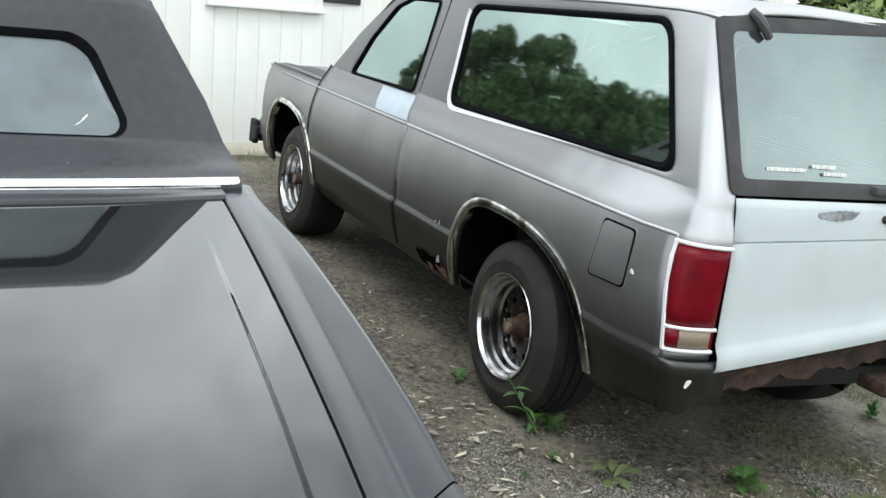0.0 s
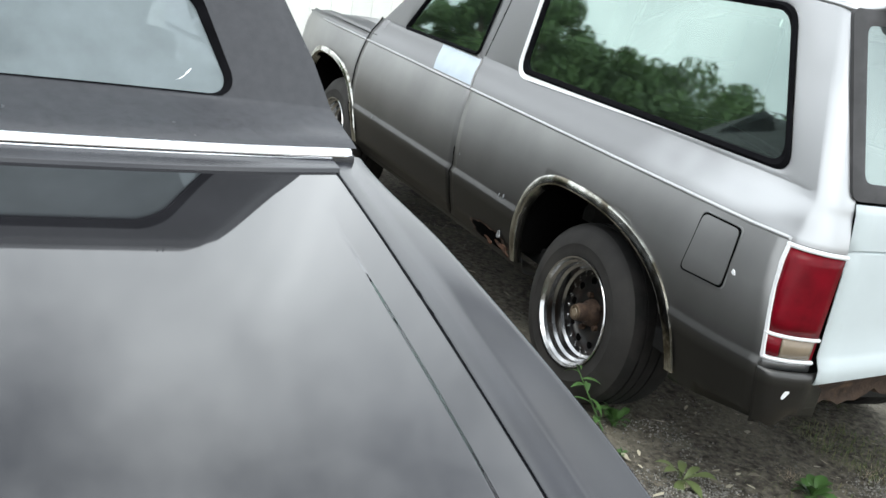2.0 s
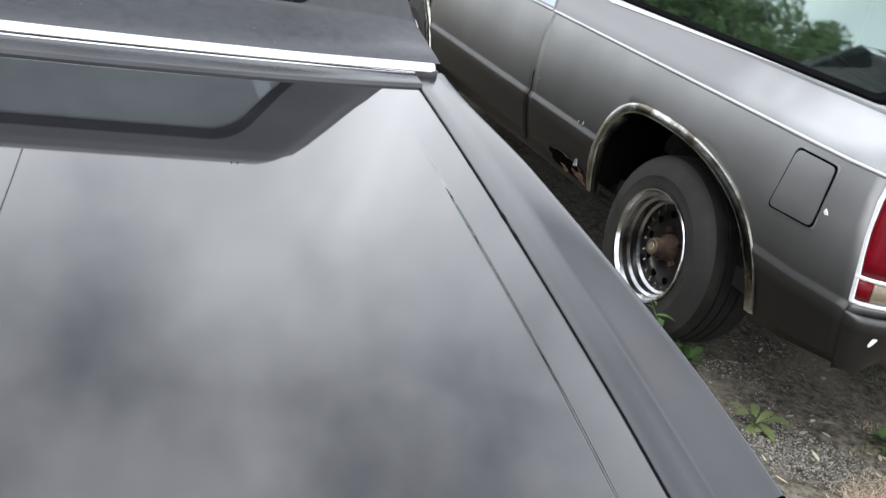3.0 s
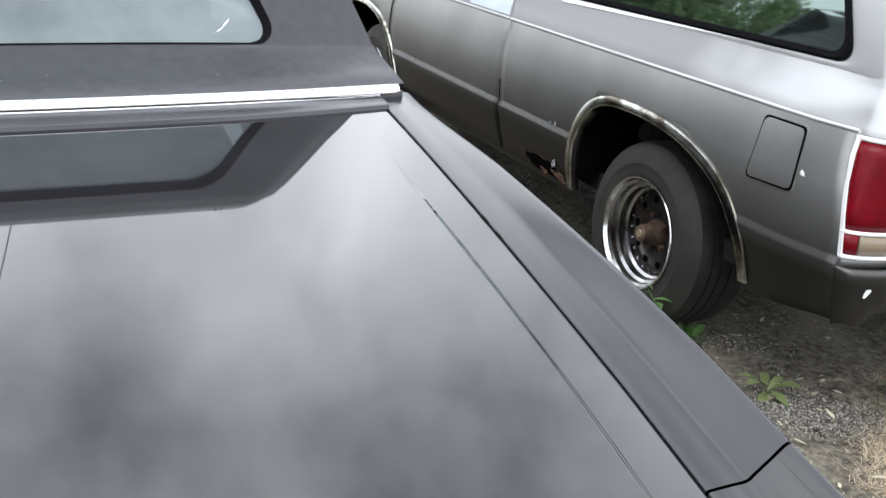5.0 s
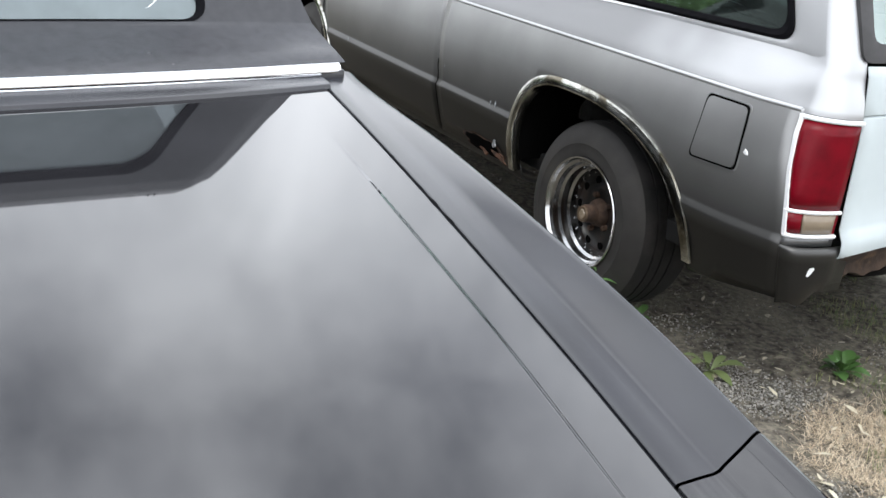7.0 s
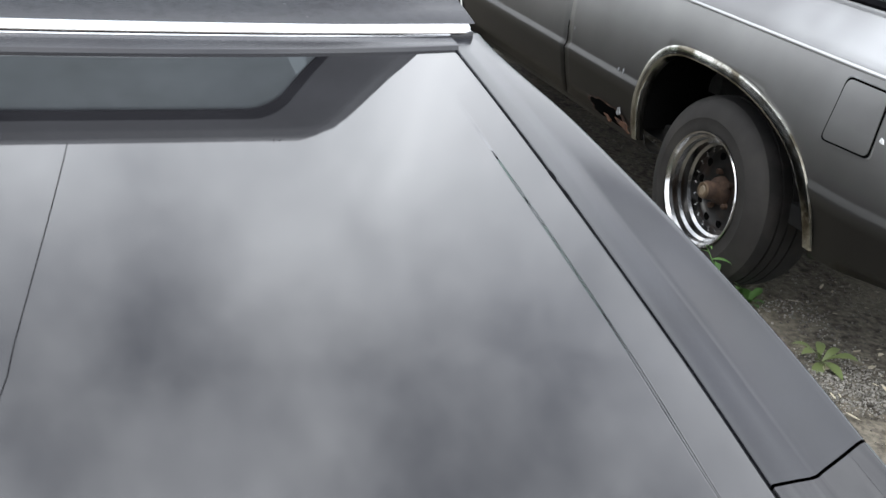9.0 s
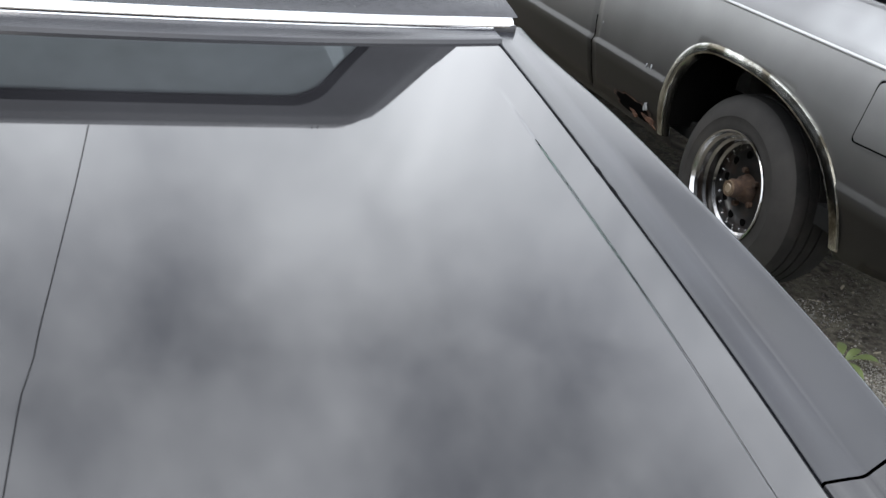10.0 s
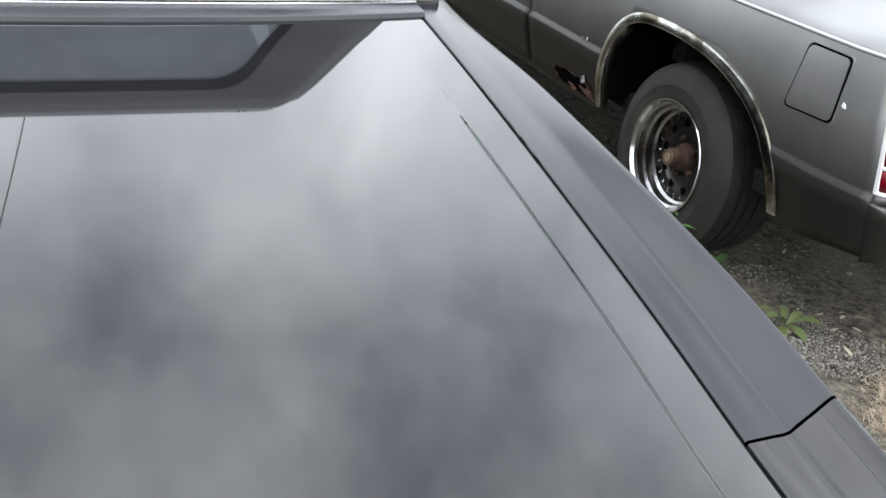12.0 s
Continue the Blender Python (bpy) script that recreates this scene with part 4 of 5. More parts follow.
def greenhouse(mirror):
    def sheet(outline, off):
        return [flip((glass_x(z) + off, y, z), mirror) for y, z in outline]

    for win, name, lab in ((REAR_WIN, "quarter_window", "long tinted rear side window"), (DOOR_WIN, "door_window", "tinted door window")):
        big = name == "quarter_window"
        cy = sum(p[0] for p in win) / len(win)
        cz = sum(p[1] for p in win) / len(win)

        def grown(d):
            return offset(win, d)

        r = 0.07 if big else 0.03
        seal_w = 0.022 if big else 0.013
        bm = grid([sheet(rounded(grown(0.0), r), -0.004), sheet(rounded(grown(-seal_w * 0.4), r), -0.010), sheet(rounded(grown(-seal_w), r), -0.004), sheet(rounded(grown(-seal_w - 0.003), r), 0.02)], closed=True)
        part("window_seal", bm, M_SEAL, wagon, "black rubber window seal")
        inner = sheet(rounded(grown(-seal_w + 0.01), r), 0.004)
        bm = bmesh.new()
        bm.faces.new([bm.verts.new(p) for p in inner])
        bmesh.ops.triangulate(bm, faces=bm.faces)
        part(name, bm, M_GLASS, wagon, lab)
        if big:
            ring = [sheet(rounded(grown(0.021), r + 0.02), 0.002), sheet(rounded(grown(0.019), r + 0.02), -0.011), sheet(rounded(grown(0.006), r + 0.01), -0.007), sheet(rounded(grown(-0.003), r), 0.002)]
            ring = [row[27:28] + row[0:10] for row in ring]
            for row in ring[:3]:
                row[0] = ring[3][0]
            part("window_lip", grid(ring), M_WHITETRIM, wagon, "bright lip round the long side window", 25)
        # painted surround out to the panel's edges
        if big:
            edge = [(1.149, 1.045), (1.030, 1.50), (1.030, 1.548), (pillar_tail(1.56), 1.56), (pillar_tail(1.045), 1.045)]
        else:
            edge = [(2.32, 1.045), (2.02, 1.262), (1.725, 1.432), (1.56, 1.505), (1.037, 1.522), (1.155, 1.045)]
        ring_in = rounded(grown(0.0), r, 12)

        def ray_out(p):
            d = Vector((p[0] - cy, p[1] - cz))
            best = None
            for i in range(len(edge)):
                a, b = Vector(edge[i]), Vector(edge[(i + 1) % len(edge)])
                e = b - a
                den = d.x * e.y - d.y * e.x
                if abs(den) < 1e-9:
                    continue
                w = Vector((a.x - cy, a.y - cz))
                t, u = (w.x * e.y - w.y * e.x) / den, (w.x * d.y - w.y * d.x) / den
                if t > 0 and -1e-6 <= u <= 1 + 1e-6 and (best is None or t < best):
                    best = t
            return (cy + d.x * best, cz + d.y * best)

        outs = [ray_out(p) for p in ring_in]
        for i in range(len(edge)):
            j = min(range(len(outs)), key=lambda q: (outs[q][0] - edge[i][0]) ** 2 + (outs[q][1] - edge[i][1]) ** 2)
            outs[j] = edge[i]
        bm = grid([sheet(outs, 0.0), [flip((glass_x(z) - 0.002, y, z), mirror) for y, z in [(lerp(a[0], b[0], 0.7), lerp(a[1], b[1], 0.7)) for a, b in zip(outs, ring_in)]], sheet(ring_in, 0.0), sheet(ring_in, 0.02)], closed=True)
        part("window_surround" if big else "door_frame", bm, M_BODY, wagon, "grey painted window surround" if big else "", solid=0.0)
    # A pillar
    bm = tube([flip((glass_x(z) + 0.04, y - 0.045, z - 0.01), mirror) for y, z in ((2.31, 1.04), (2.02, 1.255), (1.73, 1.425), (1.56, 1.50))], 0.036, 10)
    part("windscreen_pillar", bm, M_BODY, wagon)


greenhouse(False)
greenhouse(True)


def shell():
    # roof, crowned both ways, with rounded gutters
    rows = []
    for k in range(29):
        y = lerp(-0.735, 1.60, k / 28)
        end = smooth(y, -0.74, -0.60) * (1 - 0.6 * smooth(y, 1.4, 1.60))
        low = lerp(1.556, 1.50, smooth(y, -0.4, 1.60))
        row = []
        for j in range(25):
            u = lerp(-1, 1, j / 24)
            x = WIDE / 2 + u * (WIDE / 2 - 0.105 + 0.004)
            z = low + (0.055 + 0.02 * end) * (1 - abs(u) ** 3.2) - 0.012 * (1 - end)
            row.append((x, y, z))
        rows.append(row)
    part("roof", grid(rows), M_SILVER, wagon, "silver roof", 50, solid=0.01)
    # hood
    rows = []
    for k in range(17):
        y = lerp(2.26, 3.50, k / 16)
        z = lerp(1.025, 0.955, smooth(y, 2.2, 3.3)) - 0.10 * smooth(y, 3.35, 3.52) ** 2
        rows.append([(lerp(0.085, WIDE - 0.085, j / 16), y, z + 0.03 * (1 - (2 * j / 16 - 1) ** 4) - 0.03) for j in range(17)])
    part("hood", grid(rows), M_SILVER, wagon, "faded grey hood", solid=0.01)
    for m in (False, True):
        rows = [[flip((x, y, z), m) for x, z in ((side_x(y, 0.95), 0.955 - 0.05 * smooth(y, 3.0, 3.5)), (0.03, 0.975 - 0.05 * smooth(y, 3.0, 3.5)), (0.08, 0.995 - 0.06 * smooth(y, 2.6, 3.5)), (0.10, 0.99 - 0.06 * smooth(y, 2.6, 3.5)))] for y in (lerp(2.27, 3.44, k / 14) for k in range(15))]
        part("fender_top", grid(rows), M_BODY, wagon, solid=0.004)
        # cowl corner between the fender and the pillar
        part("cowl_corner", grid([[flip((side_x(y, z), y, z), m) for z in (0.95, 0.99, 1.03, 1.045)] for y in (2.36, 2.30, 2.24)]), M_BODY, wagon, solid=0.004)
    part("grille_panel", box(0.1, WIDE - 0.1, 3.44, 3.52, 0.5, 0.9, 0.02), M_PLASTIC, wagon, "dark front grille panel")
    bm = bmesh.new()
    add_box(bm, 0.02, WIDE - 0.02, 3.62, 3.70, 0.38, 0.50, 0.015)
    add_box(bm, 0.012, 0.05, 3.60, 3.72, 0.365, 0.525, 0.012)
    add_box(bm, 0.006, 0.03, 3.54, 3.64, 0.40, 0.49, 0.010)
    add_box(bm, 0.03, 0.07, 3.44, 3.60, 0.44, 0.49, 0.008)
    add_box(bm, 0.05, 0.12, 3.40, 3.60, 0.40, 0.50, 0.01)
    add_box(bm, WIDE - 0.12, WIDE - 0.05, 3.40, 3.60, 0.40, 0.50, 0.01)
    part("front_bumper", bm, M_BLACK, wagon, "dark dented front bumper")
    rows = [[(lerp(0.085, WIDE - 0.085, j / 8), lerp(2.28, 1.58, k / 6), lerp(1.02, 1.505, k / 6) + 0.035 * math.sin(math.pi * k / 6)) for j in range(9)] for k in range(7)]
    part("windscreen", grid(rows), M_GLASS, wagon)
    part("floor_pan", box(0.12, WIDE - 0.12, -0.70, 3.4, 0.35, 0.42, 0.01), M_BLACK, wagon)
    for y in (0.0, 2.62):
        part("axle", lathe([(0.2, 0.0), (0.2, 0.04), (WIDE - 0.2, 0.04), (WIDE - 0.2, 0.0)], 16, centre=(0, y, 0.33)), M_RUST, wagon, "rusty axle")
    # inside
    for x in (0.28, 0.95):
        seat = part("front_seat", box(x, x + 0.46, 1.25, 1.75, 0.5, 0.72, 0.06), M_TAN, wagon, "dark grey bucket seat")
        part("backrest", box(x + 0.01, x + 0.45, 1.08, 1.24, 0.66, 1.22, 0.06), M_TAN, seat)
        part("headrest", box(x + 0.1, x + 0.36, 1.08, 1.18, 1.25, 1.42, 0.04), M_TAN, seat)
    part("rear_seat", box(0.25, WIDE - 0.25, 0.35, 0.5, 0.55, 1.1, 0.06), M_TAN, wagon)
    part("dashboard", box(0.15, WIDE - 0.15, 1.95, 2.25, 0.75, 1.02, 0.05), M_PLASTIC, wagon)
    for x in (0.135, WIDE - 0.165):
        part("inner_pillar", box(x, x + 0.03, 0.96, 1.20, 0.8, 1.47, 0.008), M_TAN, wagon)
    for x in (0.09, WIDE - 0.10):
        part("inner_trim", box(x, x + 0.01, -0.8, 2.2, 0.80, 1.04, 0.0), M_TAN, wagon)


shell()


# tail: corner pillar, lamps, tailgate, glass hatch, end caps
def corner_x(z, s):
    """Round the rear corner from the side (s = 0) to the tailgate (s = 1): gives x, y."""
    y_side = pillar_tail(z) + 0.09 if z > 1.045 else tail_seam(z)
    x_side = glass_x(z) if z > 1.045 else side_x(y_side, z)
    x_end = 0.150
    y_end = hatch_y(z) if z > 1.05 else -0.935 + 0.03 * smooth(z, 0.9, 1.05)
    a = s * math.pi / 2
    return x_side + (x_end - x_side) * (1 - math.cos(a)) ** 0.9, y_side + (y_end - y_side) * math.sin(a) ** 0.9


def tail(mirror):
    def strip(levels, s0=0.0, s1=1.0, out=0.0, n=10):
        rows = []
        for z in levels:
            row = []
            for k in range(n + 1):
                s = lerp(s0, s1, k / n)
                x, y = corner_x(z, s)
                row.append(flip((x - out * math.cos(s * math.pi / 2), y - out * math.sin(s * math.pi / 2), z), mirror))
            rows.append(row)
        return rows

    def upper(z, u):
        """The silver upper side: u from 0 to 1 along the flank, from 1 to 2 round the rear corner."""
        y_side = lerp(tail_seam(z), pillar_tail(z), smooth(z, 1.0, 1.06))
        if u <= 1:
            y = lerp(door_rear(z) - 0.0025, y_side, u)
            return flip((side_x(y, z) if z < 1.06 else glass_x(z), y, z), mirror)
        a = (u - 1) * math.pi / 2
        y_end = lerp(-0.935 + 0.03 * smooth(z, 0.9, 1.05), hatch_y(z) + 0.002, smooth(z, 1.0, 1.06))
        x_side = side_x(y_side, z) if z < 1.06 else glass_x(z)
        return flip((x_side + (0.150 - x_side) * (1 - math.cos(a)) ** 0.95, y_side + (y_end - y_side) * math.sin(a), z), mirror)

    low = (0.908, 0.914, 0.920, 0.926, 0.938, 0.95, 0.96, 0.97, 0.978, 0.985, 0.993, 1.0, 1.01, 1.02, 1.035, 1.06)
    high = (1.06, 1.075, 1.09, 1.12, 1.16, 1.22, 1.30, 1.38, 1.46, 1.52, 1.562)
    bm = grid([[upper(z, u) for u in [q / 40 for q in range(41)] + [1 + q / 12 for q in range(1, 13)]] for z in low])
    grid([[upper(z, 1 + q / 12) for q in range(13)] for z in high], bm=bm)
    part("rear_pillar", bm, M_BODY, wagon, "silver-grey upper side and rear pillar, sky reflection painted in towards the tail", 80)
    lamp = part("tail_lamp", grid(strip((0.560, 0.58, 0.66, 0.8, 0.90), out=-0.012)), M_BLACK, wagon, "tail lamp with red lens and bright trim")
    part("red_lens", grid(strip((0.658, 0.70, 0.78, 0.86, 0.893), 0.07, 0.97, out=0.004)), M_REDLENS, lamp, "red lens", solid=0.006)
    part("red_lens", grid(strip((0.592, 0.62, 0.648), 0.07, 0.38, out=0.004)), M_REDLENS, lamp, "red side marker", solid=0.006)
    part("reversing_lens", grid(strip((0.592, 0.62, 0.648), 0.40, 0.93, out=0.004)), M_CLEARLENS, lamp, "yellowed clear lens", solid=0.006)
    part("lens_border", grid(strip((0.588, 0.62, 0.652), 0.93, 1.0, out=0.002)), M_REDLENS, lamp)
    for z in (0.901, 0.653, 0.584):
        rows = []
        for k in range(17):
            x, y = corner_x(z, k / 16)
            d = (math.cos(k / 16 * math.pi / 2), math.sin(k / 16 * math.pi / 2))
            rows.append([flip((x - d[0] * o, y - d[1] * o, z + dz), mirror) for o, dz in ((0.0, -0.006), (0.010, -0.005), (0.012, 0.0), (0.010, 0.005), (0.0, 0.006))])
        part("trim_strip", grid(rows), M_WHITETRIM, lamp, "bright trim strip")
    rows = []
    for z in (0.584, 0.66, 0.75, 0.85, 0.905):
        x, y = corner_x(z, 0.03)
        rows.append([flip((x - o, y + dy, z), mirror) for o, dy in ((0.0, 0.008), (0.010, 0.006), (0.011, 0.0), (0.010, -0.006), (0.0, -0.008))])
    part("trim_strip", grid(rows), M_WHITETRIM, lamp, "bright trim strip")
    # corner below the lamp and the dark end cap
    rows = strip((0.580, 0.57, 0.555), out=0.003)
    part("lower_corner", grid(rows), M_GREY, wagon, solid=0.004)
    rows = []
    for z, out in ((0.555, 0.002), (0.545, 0.010), (0.535, 0.013), (0.525, 0.010), (0.50, 0.006), (0.45, 0.002), (0.41, -0.004), (0.385, -0.012), (0.378, -0.03)):
        row = []
        for k in range(13):
            s = k / 12
            x, y = corner_x(max(z, 0.4), s)
            lift = 0.03 * smooth(s, 0.5, 1.0) * (1 - smooth(z, 0.40, 0.47)) + 0.006 * math.sin(9 * s) * (1 - smooth(z, 0.39, 0.42))
            near = smooth(s, 0.0, 0.4)
            o = lerp(0.001, out, near)
            row.append(flip((x - o * math.cos(s * math.pi / 2), y - o * math.sin(s * math.pi / 2) - 0.012 * near, z + lift), mirror))
        row.append(flip((0.24, -0.93, z + 0.03 * (1 - smooth(z, 0.40, 0.47))), mirror))
        rows.append(row)
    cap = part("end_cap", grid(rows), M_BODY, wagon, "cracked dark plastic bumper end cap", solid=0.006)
    return lamp


tail(False)
tail(True)


def foot_rise(x):
    """How far the bent gate's foot and the beam under it lie higher than at their left end."""
    return 0.125 * min(max(0.0, x - 0.157), 0.75)


def tailgate():
    gate = new("tailgate")
    gate.parent = wagon
    tagged(gate, "tailgate in pale blue primer")
    rows = []
    for z, y in ((1.047, -0.908), (1.02, -0.918), (0.97, -0.925), (0.922, -0.929), (0.916, -0.922), (0.910, -0.929), (0.85, -0.936), (0.70, -0.940), (0.605, -0.943), (0.590, -0.950), (0.570, -0.962), (0.545, -0.964), (0.527, -0.962), (0.52, -0.94)):
        rows.append([(x, y - 0.012 * (1 - (2 * k / 20 - 1) ** 2), z + foot_rise(x) * (1.047 - z) / 0.527) for k, x in enumerate(lerp(0.157, WIDE - 0.157, k / 20) for k in range(21))])
    part("gate_skin", grid(rows), M_PRIMER, gate, "pale blue primer skin with rust at its edges", solid=0.004)
    part("latch_hole", lathe([(-0.955, 0.0), (-0.946, 0.012), (-0.935, 0.013)], 16, axis="y", centre=(0.755, 0, 1.0)), M_BLACK, gate, "empty lock hole")
    part("scraped_patch", grid([[(lerp(0.47, 0.65, k / 12), -0.9315 - 0.0065 * math.sin(math.pi * k / 12), 1.006 + s * (0.008 + 0.008 * math.sin(math.pi * k / 12) + 0.002 * math.sin(k * 2.9)) + 0.006 * k / 12) for k in range(13)] for s in (-1, 0, 1)]), M_SCRAPE, gate, "scraped grey patch")
    # glass hatch
    hatch = new("glass_hatch")
    hatch.parent = wagon
    tagged(hatch, "lift-up rear glass in a dark grey frame")
    def hp(x, z, off=0.0):
        bow = 0.012 * (1 - (2 * (x - WIDE / 2) / (WIDE - 0.3)) ** 2)
        return (x, hatch_y(z) - off - bow, z)
    outer = rounded(((0.136, 1.056), (0.110, 1.553), (WIDE / 2, 1.60), (WIDE - 0.110, 1.553), (WIDE - 0.138, 1.056)), 0.03)
    inner = rounded(((0.178, 1.104), (0.164, 1.514), (WIDE / 2, 1.558), (WIDE - 0.164, 1.514), (WIDE - 0.178, 1.104)), 0.03)
    ring = [[hp(x, z, -0.006) for x, z in outer], [hp(x, z, 0.007) for x, z in outer], [hp(lerp(a[0], b[0], 0.6), lerp(a[1], b[1], 0.6), 0.011) for a, b in zip(outer, inner)], [hp(x, z, 0.008) for x, z in inner], [hp(x, z, -0.01) for x, z in inner]]
    part("hatch_frame", grid(ring, closed=True), M_FRAME, hatch, "weathered dark grey frame")
    bm = bmesh.new()
    bm.faces.new([bm.verts.new(hp(x, z, 0.006)) for x, z in inner])
    bmesh.ops.triangulate(bm, faces=bm.faces)
    part("hatch_glass", bm, M_REARGLASS, hatch, "rear glass with old stickers")
    for x in (0.262, WIDE - 0.80):
        bm = tube([hp(x - 0.026, 1.578, 0.012), hp(x - 0.015, 1.560, 0.028), hp(x + 0.005, 1.53, 0.030), hp(x + 0.026, 1.505, 0.022)], [0.012, 0.015, 0.016, 0.012], 8)
        part("hinge", bm, M_PLASTIC, hatch, "dark hinge cover")
    part("hatch_handle", box(0.70, 0.80, hatch_y(1.085) - 0.04, hatch_y(1.085) - 0.005, 1.075, 1.10, 0.006), M_PLASTIC, hatch, "dark hatch latch")
    # sticker lettering too small to read
    for x, z, w in ((0.27, 1.135, 0.155), (0.45, 1.148, 0.095), (0.495, 1.128, 0.09)):
        bm = bmesh.new()
        k = 0
        u = x
        while u < x + w:
            step = (0.012, 0.02, 0.009, 0.016)[k % 4]
            p = hp(u, z, 0.008)
            add_box(bm, u, u + step - 0.003, p[1] - 0.0012, p[1] + 0.0008, z - 0.005, z + 0.006)
            u += step
            k += 1
        part("sticker_bars", bm, M_WHITE, hatch, "white sticker bars")
    # both leaves hang a little askew on their worn hinges
    askew = Matrix.Translation((0.17, -0.93, 0.78)) @ pose(0, 0, 0, 0, -1.5, 0) @ Matrix.Translation((-0.17, 0.93, -0.78))
    gate.matrix_basis = askew
    hatch.matrix_basis = askew
    # rusty beam left bare where the bumper is gone
    rows = []
    for k in range(41):
        x = lerp(0.17, WIDE - 0.17, k / 40)
        w = 0.006 * math.sin(k * 0.9) + 0.005 * math.sin(k * 2.3) + 0.004 * math.sin(k * 5.1)
        rows.append([(x, y, z + 0.02 * (x - 0.19) + foot_rise(x) * 0.92 + (1.6 * w - 0.012 if z < 0.46 else 0)) for y, z in ((-0.93, 0.525), (-0.94, 0.505), (-0.92, 0.475), (-0.925, 0.45), (-0.88, 0.44), (-0.80, 0.45))])
    part("rear_crossmember", grid(rows), M_RUSTSHADE, wagon, "rusty bare crossmember where the bumper was", 60, solid=0.006)
    for x in (0.9, 1.2):
        part("bumper_bracket", box(x, x + 0.12, -0.98, -0.86, 0.42, 0.47, 0.012), M_RUSTSHADE, wagon, "rusty bumper bracket")


M_FRAME = material("weathered_black_frame", (0.038, 0.037, 0.038), rough=0.6, scale=9, vary=0.2, patch=(0.062, 0.060, 0.062), patch_scale=4)
tailgate()


def wheel(x, y, face):
    """A deep-dished chrome wheel on a worn tyre; face is -1 on the left side and 1 on the right."""
    root = new("wheel")
    root.parent = wagon
    root.location = (x, y, 0.33)
    tagged(root, "deep-dished chrome wheel with a rusty hub and worn tyre")
    f = face
    tyre = part("tyre", lathe([(-f * 0.02, 0.195), (f * 0.002, 0.205), (f * 0.006, 0.225), (f * 0.005, 0.245), (f * 0.0065, 0.248), (f * 0.004, 0.262), (-f * 0.006, 0.295), (-f * 0.020, 0.313), (-f * 0.030, 0.320)], 96), M_SIDEWALL, root, "worn black tyre")
    part("tread", lathe([(-f * 0.030, 0.320), (-f * 0.050, 0.327), (-f * 0.072, 0.329), (-f * 0.073, 0.322), (-f * 0.079, 0.322), (-f * 0.080, 0.330), (-f * 0.112, 0.330), (-f * 0.113, 0.323), (-f * 0.119, 0.323), (-f * 0.120, 0.330), (-f * 0.155, 0.330), (-f * 0.156, 0.323), (-f * 0.162, 0.323), (-f * 0.163, 0.330), (-f * 0.215, 0.329), (-f * 0.24, 0.322), (-f * 0.258, 0.29), (-f * 0.25, 0.2)], 96), M_TYRE, tyre, "dark worn tread")
    part("rim", lathe([(-f * 0.004, 0.197), (f * 0.006, 0.204), (f * 0.010, 0.202), (f * 0.008, 0.197), (-f * 0.006, 0.191), (-f * 0.014, 0.182), (-f * 0.034, 0.178), (-f * 0.042, 0.169), (-f * 0.066, 0.165), (-f * 0.074, 0.156), (-f * 0.094, 0.152)], 96), M_WHEELCHROME, root, "dulled chrome rim", 25)
    disc = part("wheel_disc", lathe([(-f * 0.094, 0.1525), (-f * 0.100, 0.140), (-f * 0.092, 0.118), (-f * 0.082, 0.095), (-f * 0.084, 0.07), (-f * 0.092, 0.05), (-f * 0.094, 0.0)], 72), M_BLACKWHEEL, root, "black painted wheel disc")
    for k in range(10):
        a = 2 * math.pi * k / 10
        part("vent_hole", lathe([(-f * 0.0895, 0.0), (-f * 0.0865, 0.013), (-f * 0.0885, 0.0155)], 14, centre=(0, 0.117 * math.cos(a), 0.117 * math.sin(a))), M_HOLE, disc)
    for k in range(24):
        a = 2 * math.pi * (k + 0.3) / 24
        part("rivet", lathe([(-f * 0.088, 0.0), (-f * 0.090, 0.003), (-f * 0.094, 0.004)], 8, centre=(0, 0.146 * math.cos(a), 0.146 * math.sin(a))), M_CHROME, disc)
    part("hub", lathe([(-f * 0.09, 0.052), (-f * 0.070, 0.046), (-f * 0.060, 0.034), (-f * 0.022, 0.031), (-f * 0.014, 0.028), (-f * 0.014, 0.0)], 32), M_RUST, root, "rusty axle hub")
    part("hub_cap", lathe([(-f * 0.016, 0.029), (-f * 0.010, 0.027), (-f * 0.010, 0.019), (-f * 0.014, 0.018)], 28), M_HUBRING, root, "tan hub rim")
    part("hub_end", lathe([(-f * 0.013, 0.018), (-f * 0.009, 0.015), (-f * 0.009, 0.0)], 24), M_CLEARLENS, root, "pale axle end")
    for k in range(5):
        a = 2 * math.pi * k / 5
        part("lug_nut", lathe([(-f * 0.088, 0.011), (-f * 0.068, 0.010), (-f * 0.066, 0.0)], 6, centre=(0, 0.066 * math.cos(a), 0.066 * math.sin(a))), M_RUST, root)
    return root


M_BLACKWHEEL = material("satin_black_wheel", (0.012, 0.012, 0.012), rough=0.45, scale=20, vary=0.4, spec=0.35, patch=(0.035, 0.02, 0.014), patch_scale=7)
M_HUBRING = material("tan_hub_paint", (0.12, 0.085, 0.055), rough=0.5, metal=0.3, scale=30, vary=0.25)
wheel(0.008, 0.0, -1)
wheel(WIDE - 0.008, 0.0, 1)
wheel(-0.01, 2.62, -1)
wheel(WIDE + 0.01, 2.62, 1)


